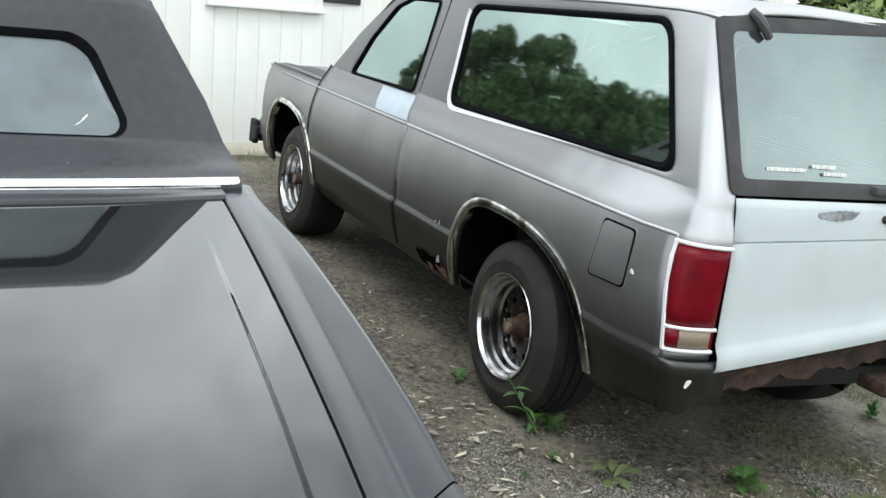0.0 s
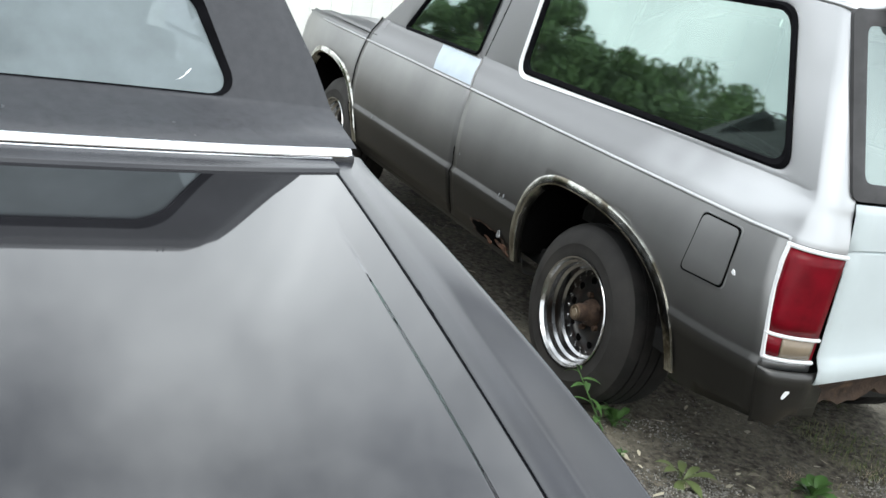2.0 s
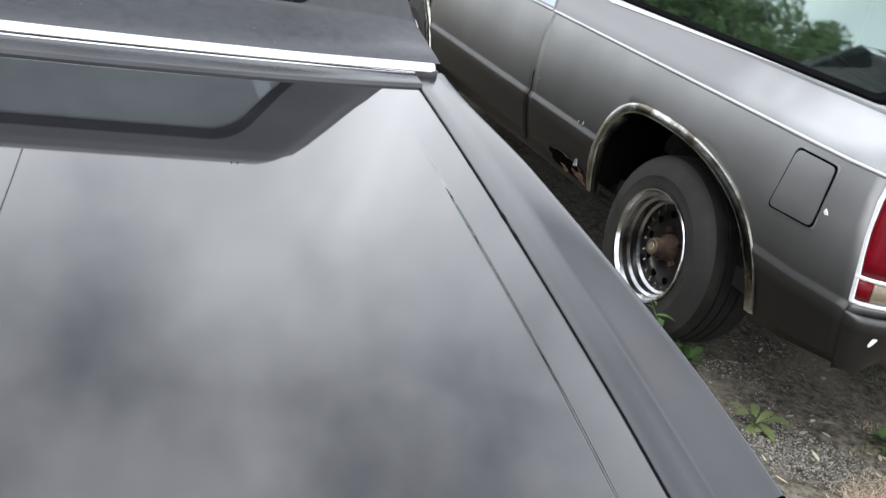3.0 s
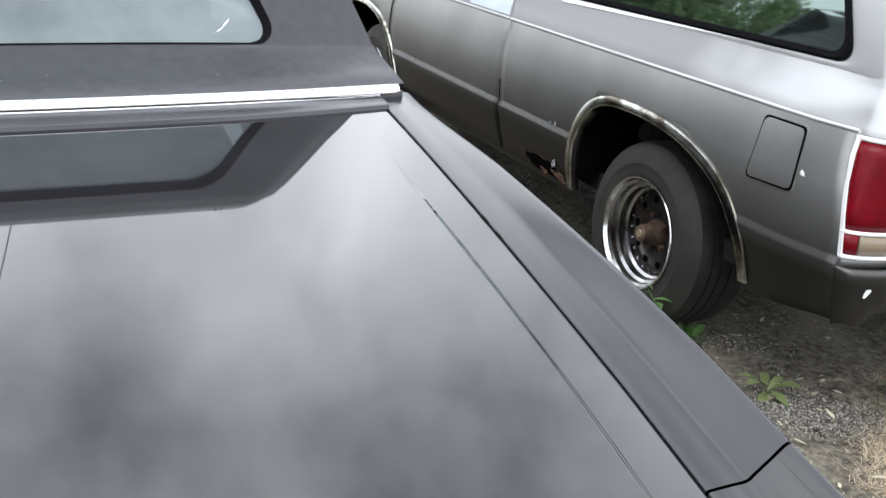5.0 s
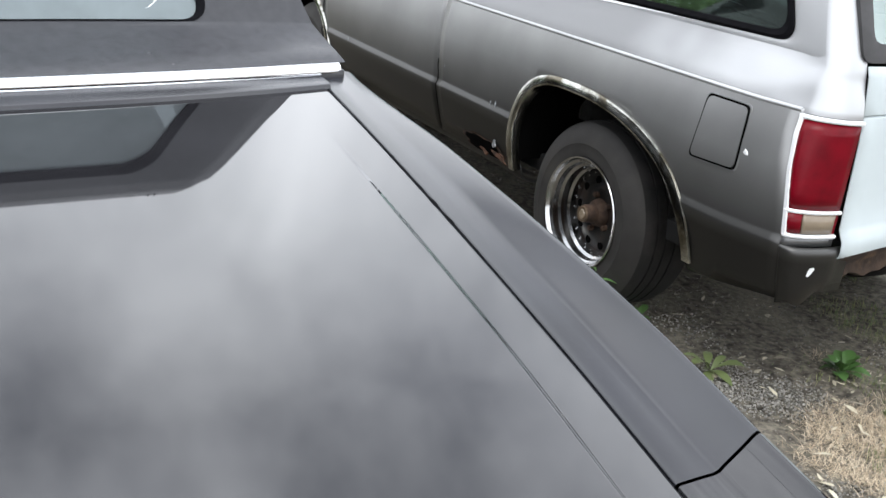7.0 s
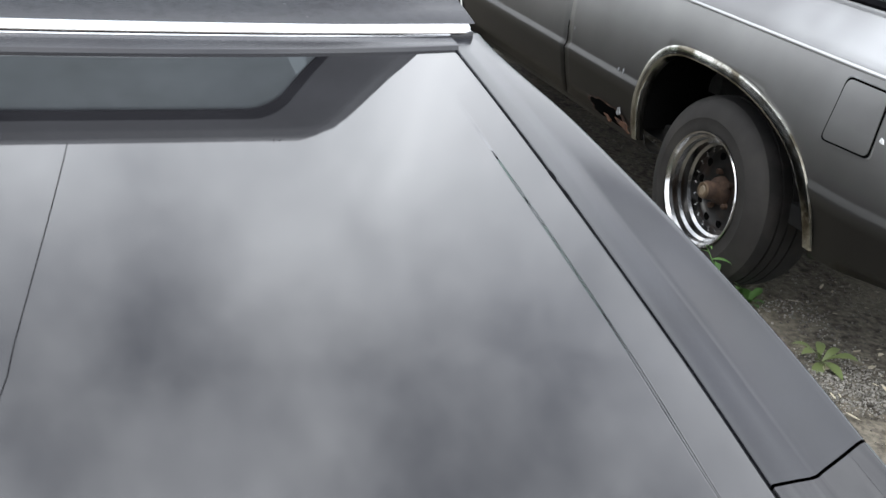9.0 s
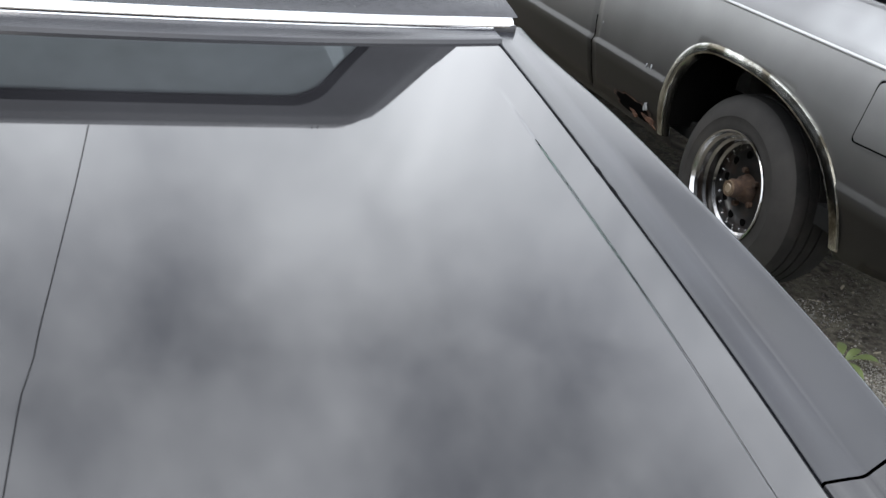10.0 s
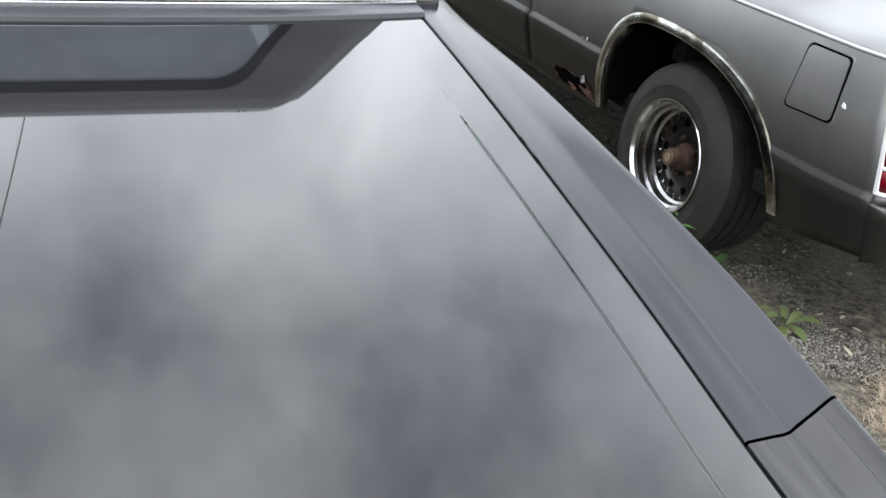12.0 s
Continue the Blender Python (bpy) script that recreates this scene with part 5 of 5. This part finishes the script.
M_ORANGE = material("fresh_rust", (0.045, 0.022, 0.014), rough=0.9, scale=60, vary=0.4, second=(0.12, 0.055, 0.03), bump=0.6, bump_scale=120)
M_STRAP = material("pale_webbing", (0.07, 0.068, 0.05), rough=0.8, scale=60, vary=0.15)
# pale colour of the highlight painted round the fuel door
M_EDGELIGHT = material("edge_highlight_paint", (0.30, 0.30, 0.30), rough=0.35, metal=0.6, scale=12, vary=0.3, patch=(0.16, 0.16, 0.16), patch_scale=5)


def side_details():
    # fuel door with its gap, an edge highlight painted as a pale ring, and the bright chip beside it
    for off, grow, mat, name, lab in ((0.0025, 0.0095, M_EDGELIGHT, "fuel_door_edge", "edge highlight painted as a pale ring"), (0.0042, 0.0060, M_HOLE, "fuel_door_gap", ""), (0.0065, 0.0, M_BODY, "fuel_door", "grey fuel filler door")):
        pts = rounded(((-0.520 + grow, 0.702 - grow), (-0.532 + grow, 0.882 + grow), (-0.690 - grow, 0.882 + grow), (-0.700 - grow, 0.710 - grow)), 0.02)
        cy, cz = -0.61, 0.79
        rows = [[(side_x(y, z) - off - 0.002, y, z) for y, z in [(cy + (p[0] - cy) * f, cz + (p[1] - cz) * f) for p in pts]] for f in (1.0, 0.97, 0.7, 0.4, 0.0)]
        rows.insert(0, [(side_x(p[0], p[1]) + 0.002, p[0], p[1]) for p in pts])
        part(name, grid(rows, closed=True), mat, wagon, lab)
    chip = grid([[(side_x(-0.72, 0.765) - o, -0.722 + f * dy, 0.765 + f * dz) for dy, dz in ((0.010, -0.004), (0.004, 0.009), (-0.005, 0.004), (-0.011, -0.008), (-0.002, -0.010))] for o, f in ((-0.002, 1.0), (0.003, 0.85), (0.0045, 0.02))], closed=True)
    part("fuel_door_bumper", chip, M_WHITETRIM, wagon, "bare bright chip")
    # the unpainted corner of the door
    rows = [[(side_x(y, z) - 0.006, y, z) for y in [lerp(door_rear(z) + 0.004, 1.50 + 0.5 * (z - 0.928), k / 8) for k in range(9)]] for z in (0.928, 0.95, 0.97, 0.985, 1.0, 1.01, 1.02, 1.035, 1.04)]
    part("primer_patch", grid(rows), M_PATCHBLUE, wagon, "light blue primer patch on the door corner")
    # chip on the end cap
    rows = []
    for r in (0.0, 0.5, 1.0):
        row = []
        for k in range(28):
            a = 2 * math.pi * k / 28
            s = 0.66 + 0.05 * math.cos(a) * r * (1 + 0.25 * math.sin(2 * a + 0.7) + 0.12 * math.cos(5 * a))
            z = 0.488 + 0.013 * math.sin(a) * r * (1 + 0.2 * math.cos(3 * a + 1)) + 0.006 * math.cos(a) * r
            x, y = corner_x(z, s)
            row.append((x - 0.008 * math.cos(s * math.pi / 2), y - 0.008 * math.sin(s * math.pi / 2) - 0.013, z))
        rows.append(row)
    part("paint_chip", grid(rows, closed=True), M_WHITETRIM, wagon, "white chip")
    # rusted-through hole ahead of the rear wheel: a ragged dark opening with rust round it
    for grow, off, mat, name, lab in ((0.93, 0.006, M_RUST, "rust_edge", "rust round the hole"), (0.80, 0.009, M_HOLE, "rust_hole", "ragged rusted-through hole")):
        ring = []
        for k in range(40):
            a = 2 * math.pi * k / 40
            jag = 1 + 0.10 * math.sin(3 * a + 1) + 0.07 * math.sin(7 * a) + 0.05 * math.sin(13 * a + 2)
            y, z = 0.66 + 0.17 * math.cos(a) * grow * jag, 0.385 + 0.050 * math.sin(a) * grow * jag + 0.012 * math.cos(a)
            ring.append((y, max(z, 0.365)))
        rows = [[(side_x(y, z) - off, y, z) for y, z in [(0.66 + (p[0] - 0.66) * f, 0.39 + (p[1] - 0.39) * f) for p in ring]] for f in (1.0, 0.6, 0.0)]
        part(name, grid(rows, closed=True), mat, wagon, lab)
    for cy, cz, w, h, mat, lab in ((0.575, 0.425, 0.012, 0.016, M_SCRAPE, "lifted flake of pale paint"), (0.545, 0.383, 0.060, 0.014, M_ORANGE, "bright rust along the torn edge"), (0.66, 0.372, 0.035, 0.010, M_ORANGE, "bright rust along the torn edge")):
        rows = [[(side_x(cy, cz) - 0.012 + (0.004 if f == 1 else 0.0), cy + w * f * math.cos(a) * (1 + 0.3 * math.sin(3 * a + cy * 40)), cz + h * f * math.sin(a) * (1 + 0.3 * math.cos(4 * a + cy * 30)) + 0.25 * w * f * math.cos(a)) for a in [2 * math.pi * k / 18 for k in range(18)]] for f in (1.0, 0.85, 0.5, 0.02)]
        part("rust_flake", grid(rows, closed=True), mat, wagon, lab)
    # mirror base holes on the door's front corner
    part("mirror_mount", box(0.058, 0.072, 2.09, 2.13, 1.05, 1.085, 0.006), M_BLACK, wagon, "empty mirror mount")
    # seat belt hanging from the pillar behind the door, and the crumpled pale cover on the seat back
    part("seat_belt", tube([(0.25, 0.50, 1.19), (0.25, 0.56, 1.165), (0.25, 0.64, 1.12), (0.25, 0.70, 1.06), (0.25, 0.73, 0.99)], 0.016, 8, flat=0.15), M_STRAP, wagon, "pale grey seat belt")
    bm = tube([(0.108, -0.10, 1.088), (0.108, -0.26, 1.128), (0.108, -0.36, 1.141), (0.106, -0.46, 1.130), (0.103, -0.60, 1.105)], 0.0035, 6)
    part("loose_wire", bm, M_WHITETRIM, wagon, "pale bent trim strip behind the glass")
    # bright chips on the crease and beside the seams
    for cy, cz, r in ((2.02, 0.562, 0.009), (0.62, 0.577, 0.007), (0.585, 0.58, 0.010), (1.012, 0.64, 0.005)):
        rows = [[(side_x(cy, cz) - 0.0062 + (0.002 if f == 1 else 0.0), cy + r * 0.45 * f * math.cos(a) * (1 + 0.3 * math.sin(3 * a + cy * 9)), cz + r * f * math.sin(a) * (1 + 0.25 * math.cos(2 * a + cy * 5))) for a in [2 * math.pi * k / 12 for k in range(12)]] for f in (1.0, 0.8, 0.02)]
        part("paint_chip", grid(rows, closed=True), M_SCRAPE, wagon, "bare chip in the paint")
    # dark strip lying inside the long side window
    bm = tube([(0.105, 0.05, 1.075), (0.105, -0.18, 1.105), (0.105, -0.40, 1.125), (0.10, -0.55, 1.115), (0.095, -0.66, 1.098)], [0.004, 0.010, 0.012, 0.014, 0.012], 8)
    part("dark_strip", bm, M_BLACK, wagon, "dark strip behind the glass")


side_details()


# ---- overhead cable, seen mirrored in the trunk lid ----
def cable(name, a, b, sag):
    bm = tube([(lerp(a[0], b[0], k / 40), lerp(a[1], b[1], k / 40), lerp(a[2], b[2], k / 40) - sag * 4 * (k / 40) * (1 - k / 40)) for k in range(41)], 0.008, 6)
    ob = finish(new(name, bpy.data.meshes.new(name)), bm, M_BLACK)
    return tagged(ob, "thin black overhead cable", "cable")


# ---- trees ----
def tree_mesh(seed, height, spread, leaves, leaf=0.16):
    """Trunk, limbs, and a crown of many small leaves gathered in uneven clumps."""
    rng = random.Random(seed)
    wood = bmesh.new()
    trunk = [(rng.uniform(-0.1, 0.1) * k, rng.uniform(-0.1, 0.1) * k, height * 0.16 * k) for k in range(5)]
    tube(trunk, [0.2, 0.17, 0.13, 0.09, 0.05], 8, wood)
    clumps = []
    for k in range(26):
        a, r = rng.uniform(0, 2 * math.pi), spread * math.sqrt(rng.uniform(0.02, 1))
        z = height * (0.16 + 0.78 * rng.random() * (1 - 0.45 * (r / spread) ** 2))
        clumps.append((r * math.cos(a), r * math.sin(a), z, rng.uniform(0.5, 1.0) * spread * 0.33))
    for c in clumps[::3]:
        base = trunk[rng.randrange(1, 4)]
        tube([base, tuple(lerp(p, q, 0.5) + rng.uniform(-0.1, 0.1) for p, q in zip(base, c[:3])), c[:3]], [0.06, 0.04, 0.015], 5, wood)
    verts, faces = [], []
    for k in range(leaves):
        c = clumps[rng.randrange(len(clumps))]
        d = Vector((rng.gauss(0, 1), rng.gauss(0, 1), rng.gauss(0, 0.8))).normalized() * c[3] * rng.random() ** 0.4
        p = Vector(c[:3]) + d
        u = Vector((rng.gauss(0, 1), rng.gauss(0, 1), rng.gauss(0, 1))).normalized()
        v = u.orthogonal().normalized()
        s = leaf * rng.uniform(0.6, 1.3)
        i = len(verts)
        verts += [tuple(p + u * s), tuple(p + v * s * 0.45), tuple(p - u * s), tuple(p - v * s * 0.45)]
        faces.append((i, i + 1, i + 2, i + 3))
    return wood, verts, faces


def plant_tree(name, x, y, seed, height, spread, leaves, label, leaf=0.16, mat=M_LEAF):
    wood, verts, faces = tree_mesh(seed, height, spread, leaves, leaf)
    root = empty(name, Matrix.Translation((x, y, ground_z(x, y) - 0.05)), label, "tree", "trees round the yard")
    part("trunk", wood, M_BARK, root)
    me = bpy.data.meshes.new("crown")
    me.from_pydata(verts, [], faces)
    me.materials.append(mat)
    crown = new("crown", me)
    crown.parent = root
    return root


rng = random.Random(5)
# the row of trees beyond the coupe, which the wagon's glass mirrors
for k, (az, dist, h, r) in enumerate(((36, 24, 4.2, 2.9), (42, 25, 4.6, 2.9), (47, 24, 4.8, 2.6), (51, 25, 5.0, 2.4), (54, 24, 5.0, 2.0), (56.5, 25, 5.1, 2.0), (59, 24, 5.0, 1.9), (61.3, 25, 5.0, 1.8), (63.2, 24, 4.7, 1.4), (65.3, 24.5, 3.7, 0.9), (25, 24, 5.4, 3.0), (10, 22, 5.8, 3.0), (-8, 22, 5.5, 3.0))):
    plant_tree("deciduous_tree", -dist * math.cos(radians(az)), dist * math.sin(radians(az)), 20 + k, h, r, 16000 if 40 < az < 68 else 7000, "leafy green tree at the yard's edge", 0.085 if 40 < az < 68 else 0.13)
for k, (x, y, h, r) in enumerate(((9.5, 9.5, 6.5, 2.4), (12.5, 11.0, 7.5, 2.8), (11.5, 7.0, 5.0, 2.0), (15, 9, 7.0, 3.0))):
    plant_tree("deciduous_tree", x, y, 60 + k, h, r, 9000, "leafy green tree beside the house, sunlight in its leaf colour", 0.12, M_LEAFBRIGHT)


def pole(x, y):
    """A wooden utility pole with a crossarm, which carries the cables."""
    root = empty("utility_pole", Matrix.Translation((x, y, ground_z(x, y) - 0.05)), "weathered wooden utility pole", "pole", "utility poles")
    part("post", tube([(0, 0, 0), (0, 0, 3), (0, 0, 7.2)], [0.15, 0.13, 0.11], 12), M_BARK, root)
    top = 6.3 - ground_z(x, y) + 0.05
    part("crossarm", box(-1.2, 1.2, -0.06, 0.06, top - 0.13, top - 0.005, 0.01), M_BARK, root)


pole(-5.91, -14)
pole(-1.43, 14)
cable("overhead_cable", (-5.43, -14, 6.305), (-0.95, 14, 6.305), 0.32)


# ---- weeds, litter, gravel ----
def leaf_blade(length, width, lift, droop, fold=0.25, n=7, belly=1.5):
    rows = []
    for k in range(n + 1):
        s = k / n
        w = width * math.sin(math.pi * (0.08 + 0.92 * s) ** belly) * 0.5 + 0.0006
        y = length * s * math.cos(lift) - 0.0
        z = length * (s * math.sin(lift) - droop * s * s)
        rows.append([(-w, y, z + fold * w), (0, y, z), (w, y, z + fold * w)])
    return grid(rows)


def rosette(name, x, y, count, length, width, mat, seed, label, lift=0.7, droop=0.45):
    r = random.Random(seed)
    root = empty(name, Matrix.Translation((x, y, ground_z(x, y) - 0.004)), label, "weed", "weeds in the gravel")
    kinds = []
    for k in range(count):
        if k < 4:
            b = part("leaf", leaf_blade(length * lerp(0.75, 1.1, k / 3), width, lift + 0.18 * (k - 1.5), droop), mat, root)
            kinds.append(b.data)
        else:
            b = new("leaf", kinds[k % 4])
            b.parent = root
        s = r.uniform(0.7, 1.1)
        b.matrix_basis = pose(r.uniform(-0.008, 0.008), r.uniform(-0.008, 0.008), 0.002 + 0.0015 * k, r.uniform(-14, 20), r.uniform(-12, 12), 360 * k * 0.382 + r.uniform(-15, 15)) @ Matrix.Scale(s, 4)
    return root


def stalk(name, x, y, height, seed, label, lean):
    """A leafy upright weed."""
    r = random.Random(seed)
    root = empty(name, Matrix.Translation((x, y, ground_z(x, y) - 0.004)), label, "weed", "weeds in the gravel")
    part("stem", tube([(lean[0] * s, lean[1] * s, height * s) for s in (0, 0.3, 0.6, 1.0)], [0.004, 0.0035, 0.003, 0.002], 6), M_WEED, root)
    data = None
    n = 10
    for k in range(n):
        s = lerp(0.12, 1.0, k / (n - 1))
        if data is None:
            b = part("leaf", leaf_blade(0.115, 0.026, 0.4, 0.45, belly=0.9), M_WEED, root)
            data = b.data
        else:
            b = new("leaf", data)
            b.parent = root
        b.matrix_basis = pose(lean[0] * s, lean[1] * s, height * s, r.uniform(-25, 20), r.uniform(-15, 15), 137.5 * k) @ Matrix.Scale(lerp(1.1, 0.55, s), 4)
    return root


stalk("upright_weed", 0.07, -0.27, 0.23, 1, "leaning leafy green weed beside the tyre", (-0.13, 0.05))
rosette("broadleaf_weed", 0.13, -0.25, 15, 0.13, 0.028, M_WEED, 2, "low green weed at the foot of the tyre", 1.0)
rosette("broadleaf_weed", 0.00, 0.27, 8, 0.09, 0.03, M_WEED, 3, "small green weed ahead of the tyre", 0.9)
rosette("pale_weed", 0.16, -0.61, 8, 0.14, 0.034, M_WEEDPALE, 4, "pale yellow-green rosette weed in gravel", 0.55, 0.5)
rosette("broadleaf_weed", 0.60, -0.755, 17, 0.125, 0.042, M_WEED, 5, "bright green rosette weed in gravel", 0.75)
rosette("pale_weed", 0.93, -0.98, 9, 0.12, 0.03, M_WEEDPALE, 6, "pale yellow-green weed in gravel", 0.9)
rosette("broadleaf_weed", 1.30, -0.85, 10, 0.10, 0.03, M_WEED, 7, "small green weed in gravel", 0.9)
rosette("broadleaf_weed", 1.75, -0.30, 12, 0.12, 0.035, M_WEED, 8, "green weed behind the wagon", 0.9)
for k, (wx, wy, ws) in enumerate(((0.72, -0.98, 0.06), (0.86, -0.84, 0.05), (1.02, -1.02, 0.08), (1.18, -0.72, 0.06), (1.12, -1.12, 0.07), (1.42, -1.02, 0.09), (0.50, -1.02, 0.045), (-0.15, -0.55, 0.04), (1.55, -0.62, 0.08))):
    rosette("broadleaf_weed", wx, wy, 8, ws, ws * 0.26, M_WEED if k % 3 else M_WEEDPALE, 30 + k, "small green seedling weed in gravel", 0.9)
rosette("broadleaf_weed", 0.02, -0.45, 7, 0.05, 0.018, M_WEED, 9, "tiny green weed in gravel", 0.9)


def scatter(name, count, mat, label, area, make, seed, category):
    r = random.Random(seed)
    verts, faces = [], []
    done = 0
    while done < count:
        x, y = r.uniform(area[0], area[1]), r.uniform(area[2], area[3])
        got = make(r, x, y)
        if not got:
            continue
        vs, fs = got
        i = len(verts)
        verts += vs
        faces += [tuple(i + k for k in f) for f in fs]
        done += 1
    me = bpy.data.meshes.new(name)
    me.from_pydata(verts, [], faces)
    me.materials.append(mat)
    return tagged(new(name, me), label, category, kind="stuff")


def pebble(r, x, y):
    s = r.choice((0.0015, 0.002, 0.002, 0.0025, 0.0025, 0.003, 0.003, 0.0045)) * r.uniform(0.8, 1.3)
    z = ground_z(x, y) + s * 0.1
    a = r.uniform(0, 3)
    pts = [(math.cos(a + k * 1.257) * s * r.uniform(0.8, 1.2), math.sin(a + k * 1.257) * s * r.uniform(0.7, 1.1)) for k in range(5)]
    vs = [(x + p[0], y + p[1], z - s * 0.4) for p in pts] + [(x + p[0] * 0.7, y + p[1] * 0.7, z + s * 0.45) for p in pts]
    return vs, [(0, 1, 6, 5), (1, 2, 7, 6), (2, 3, 8, 7), (3, 4, 9, 8), (4, 0, 5, 9), (5, 6, 7, 8, 9)]


def litter(r, x, y):
    dense = (0.06 + 0.94 * smooth(noise.noise((x * 1.7, y * 1.7, 8)), -0.1, 0.35)) * (0.15 if 0.1 < x < 1.6 and y > -0.5 else 1.0) + (0.2 if -0.1 < x < 0.9 and -1.5 < y < -0.55 else 0.0)
    if r.random() > dense:
        return None
    L = r.choice((0.003, 0.004, 0.004, 0.006, 0.006, 0.009, 0.012, 0.016, 0.021, 0.026)) * r.uniform(0.8, 1.2)
    W = L * r.uniform(0.2, 0.5)
    a, tilt = r.uniform(0, 6.28), r.uniform(-0.2, 0.2)
    z = ground_z(x, y) + 0.008
    c, s = math.cos(a), math.sin(a)
    pts = [(-1, r.uniform(-0.4, 0.4)), (-0.4, r.uniform(0.5, 1.0)), (0.4, r.uniform(0.4, 1.0)), (1, r.uniform(-0.5, 0.5)), (0.4, -r.uniform(0.4, 1.0)), (-0.4, -r.uniform(0.4, 1.0))]
    vs = [(x + c * L * p - s * W * q, y + s * L * p + c * W * q, z + tilt * L * p + 0.25 * W * abs(q)) for p, q in pts]
    return vs, [(0, 1, 2, 3), (0, 3, 4, 5)]


def blade_of(length, keep, width=0.0009, tilt=(0.2, 1.2)):
    def make(r, x, y):
        if r.random() > keep(x, y):
            return None
        a, L = r.uniform(0, 6.28), length * r.uniform(0.5, 1.3)
        lean, w = r.uniform(*tilt), width
        z = ground_z(x, y) - 0.004
        c, s = math.cos(a), math.sin(a)
        reach, rise = L * math.sin(lean), L * math.cos(lean)
        mx, my, mz = x + c * reach * 0.45, y + s * reach * 0.45, z + 0.004 + rise * 0.65
        vs = [(x - s * w, y + c * w, z), (x + s * w, y - c * w, z), (mx + s * w, my - c * w, mz), (mx - s * w, my + c * w, mz), (x + c * reach, y + s * reach, z + 0.006 + rise)]
        return vs, [(0, 1, 2, 3), (3, 2, 4)]
    return make


scatter("gravel", 22000, M_PEBBLE, "loose small grey gravel on the earth", (-1.1, 2.6, -1.9, 2.8), pebble, 11, "gravel")
scatter("pale_gravel", 26000, M_PALEGRAVEL, "pale loose gravel beside the coupe", (-0.9, 1.2, -1.8, -0.2), lambda r, x, y: pebble(r, x, y) if r.random() < smooth(noise.noise((x * 2.4, y * 2.4, 6)) - 0.35 * (x - 0.15) ** 2 - 0.9 * max(0.0, y + 0.75), -0.35, 0.4) else None, 16, "gravel")
scatter("leaf_litter", 3200, M_LITTER, "pale dry leaf scraps and wood chips", (-1.05, 2.6, -1.8, 2.6), litter, 12, "leaf litter")
scatter("grass", 15000, M_GRASS, "sparse short green grass", (0.2, 3.0, -1.9, 0.2), blade_of(0.026, lambda x, y: smooth(noise.noise((x * 2.2, y * 2.2, 1)) + 0.25 * (x - 0.9), -0.05, 0.35)), 13, "grass")
scatter("dry_grass", 8500, M_STRAW, "flattened dry straw-coloured grass", (-0.2, 1.1, -1.7, -0.75), blade_of(0.04, lambda x, y: smooth(-((x - 0.42) / 0.36) ** 2 - ((y + 1.18) / 0.26) ** 2, -1.6, -0.1) * (0.25 + 0.75 * smooth(noise.noise((x * 6, y * 6, 2)), -0.3, 0.3)), 0.0006, (1.1, 1.5)), 14, "dry grass")
scatter("dry_grass", 3200, M_STRAW, "thin dry grass among the gravel", (0.6, 1.9, -1.5, -0.6), blade_of(0.04, lambda x, y: smooth(noise.noise((x * 3, y * 3, 9)), -0.15, 0.4), 0.0006, (1.0, 1.5)), 17, "dry grass")
scatter("grass", 3000, M_GRASS, "short green grass along the house wall", (-0.6, 1.6, 3.6, 5.4), blade_of(0.07, lambda x, y: smooth(noise.noise((x * 2, y * 2, 4)) + 0.3 * (y - 4.4), -0.1, 0.4)), 15, "grass")
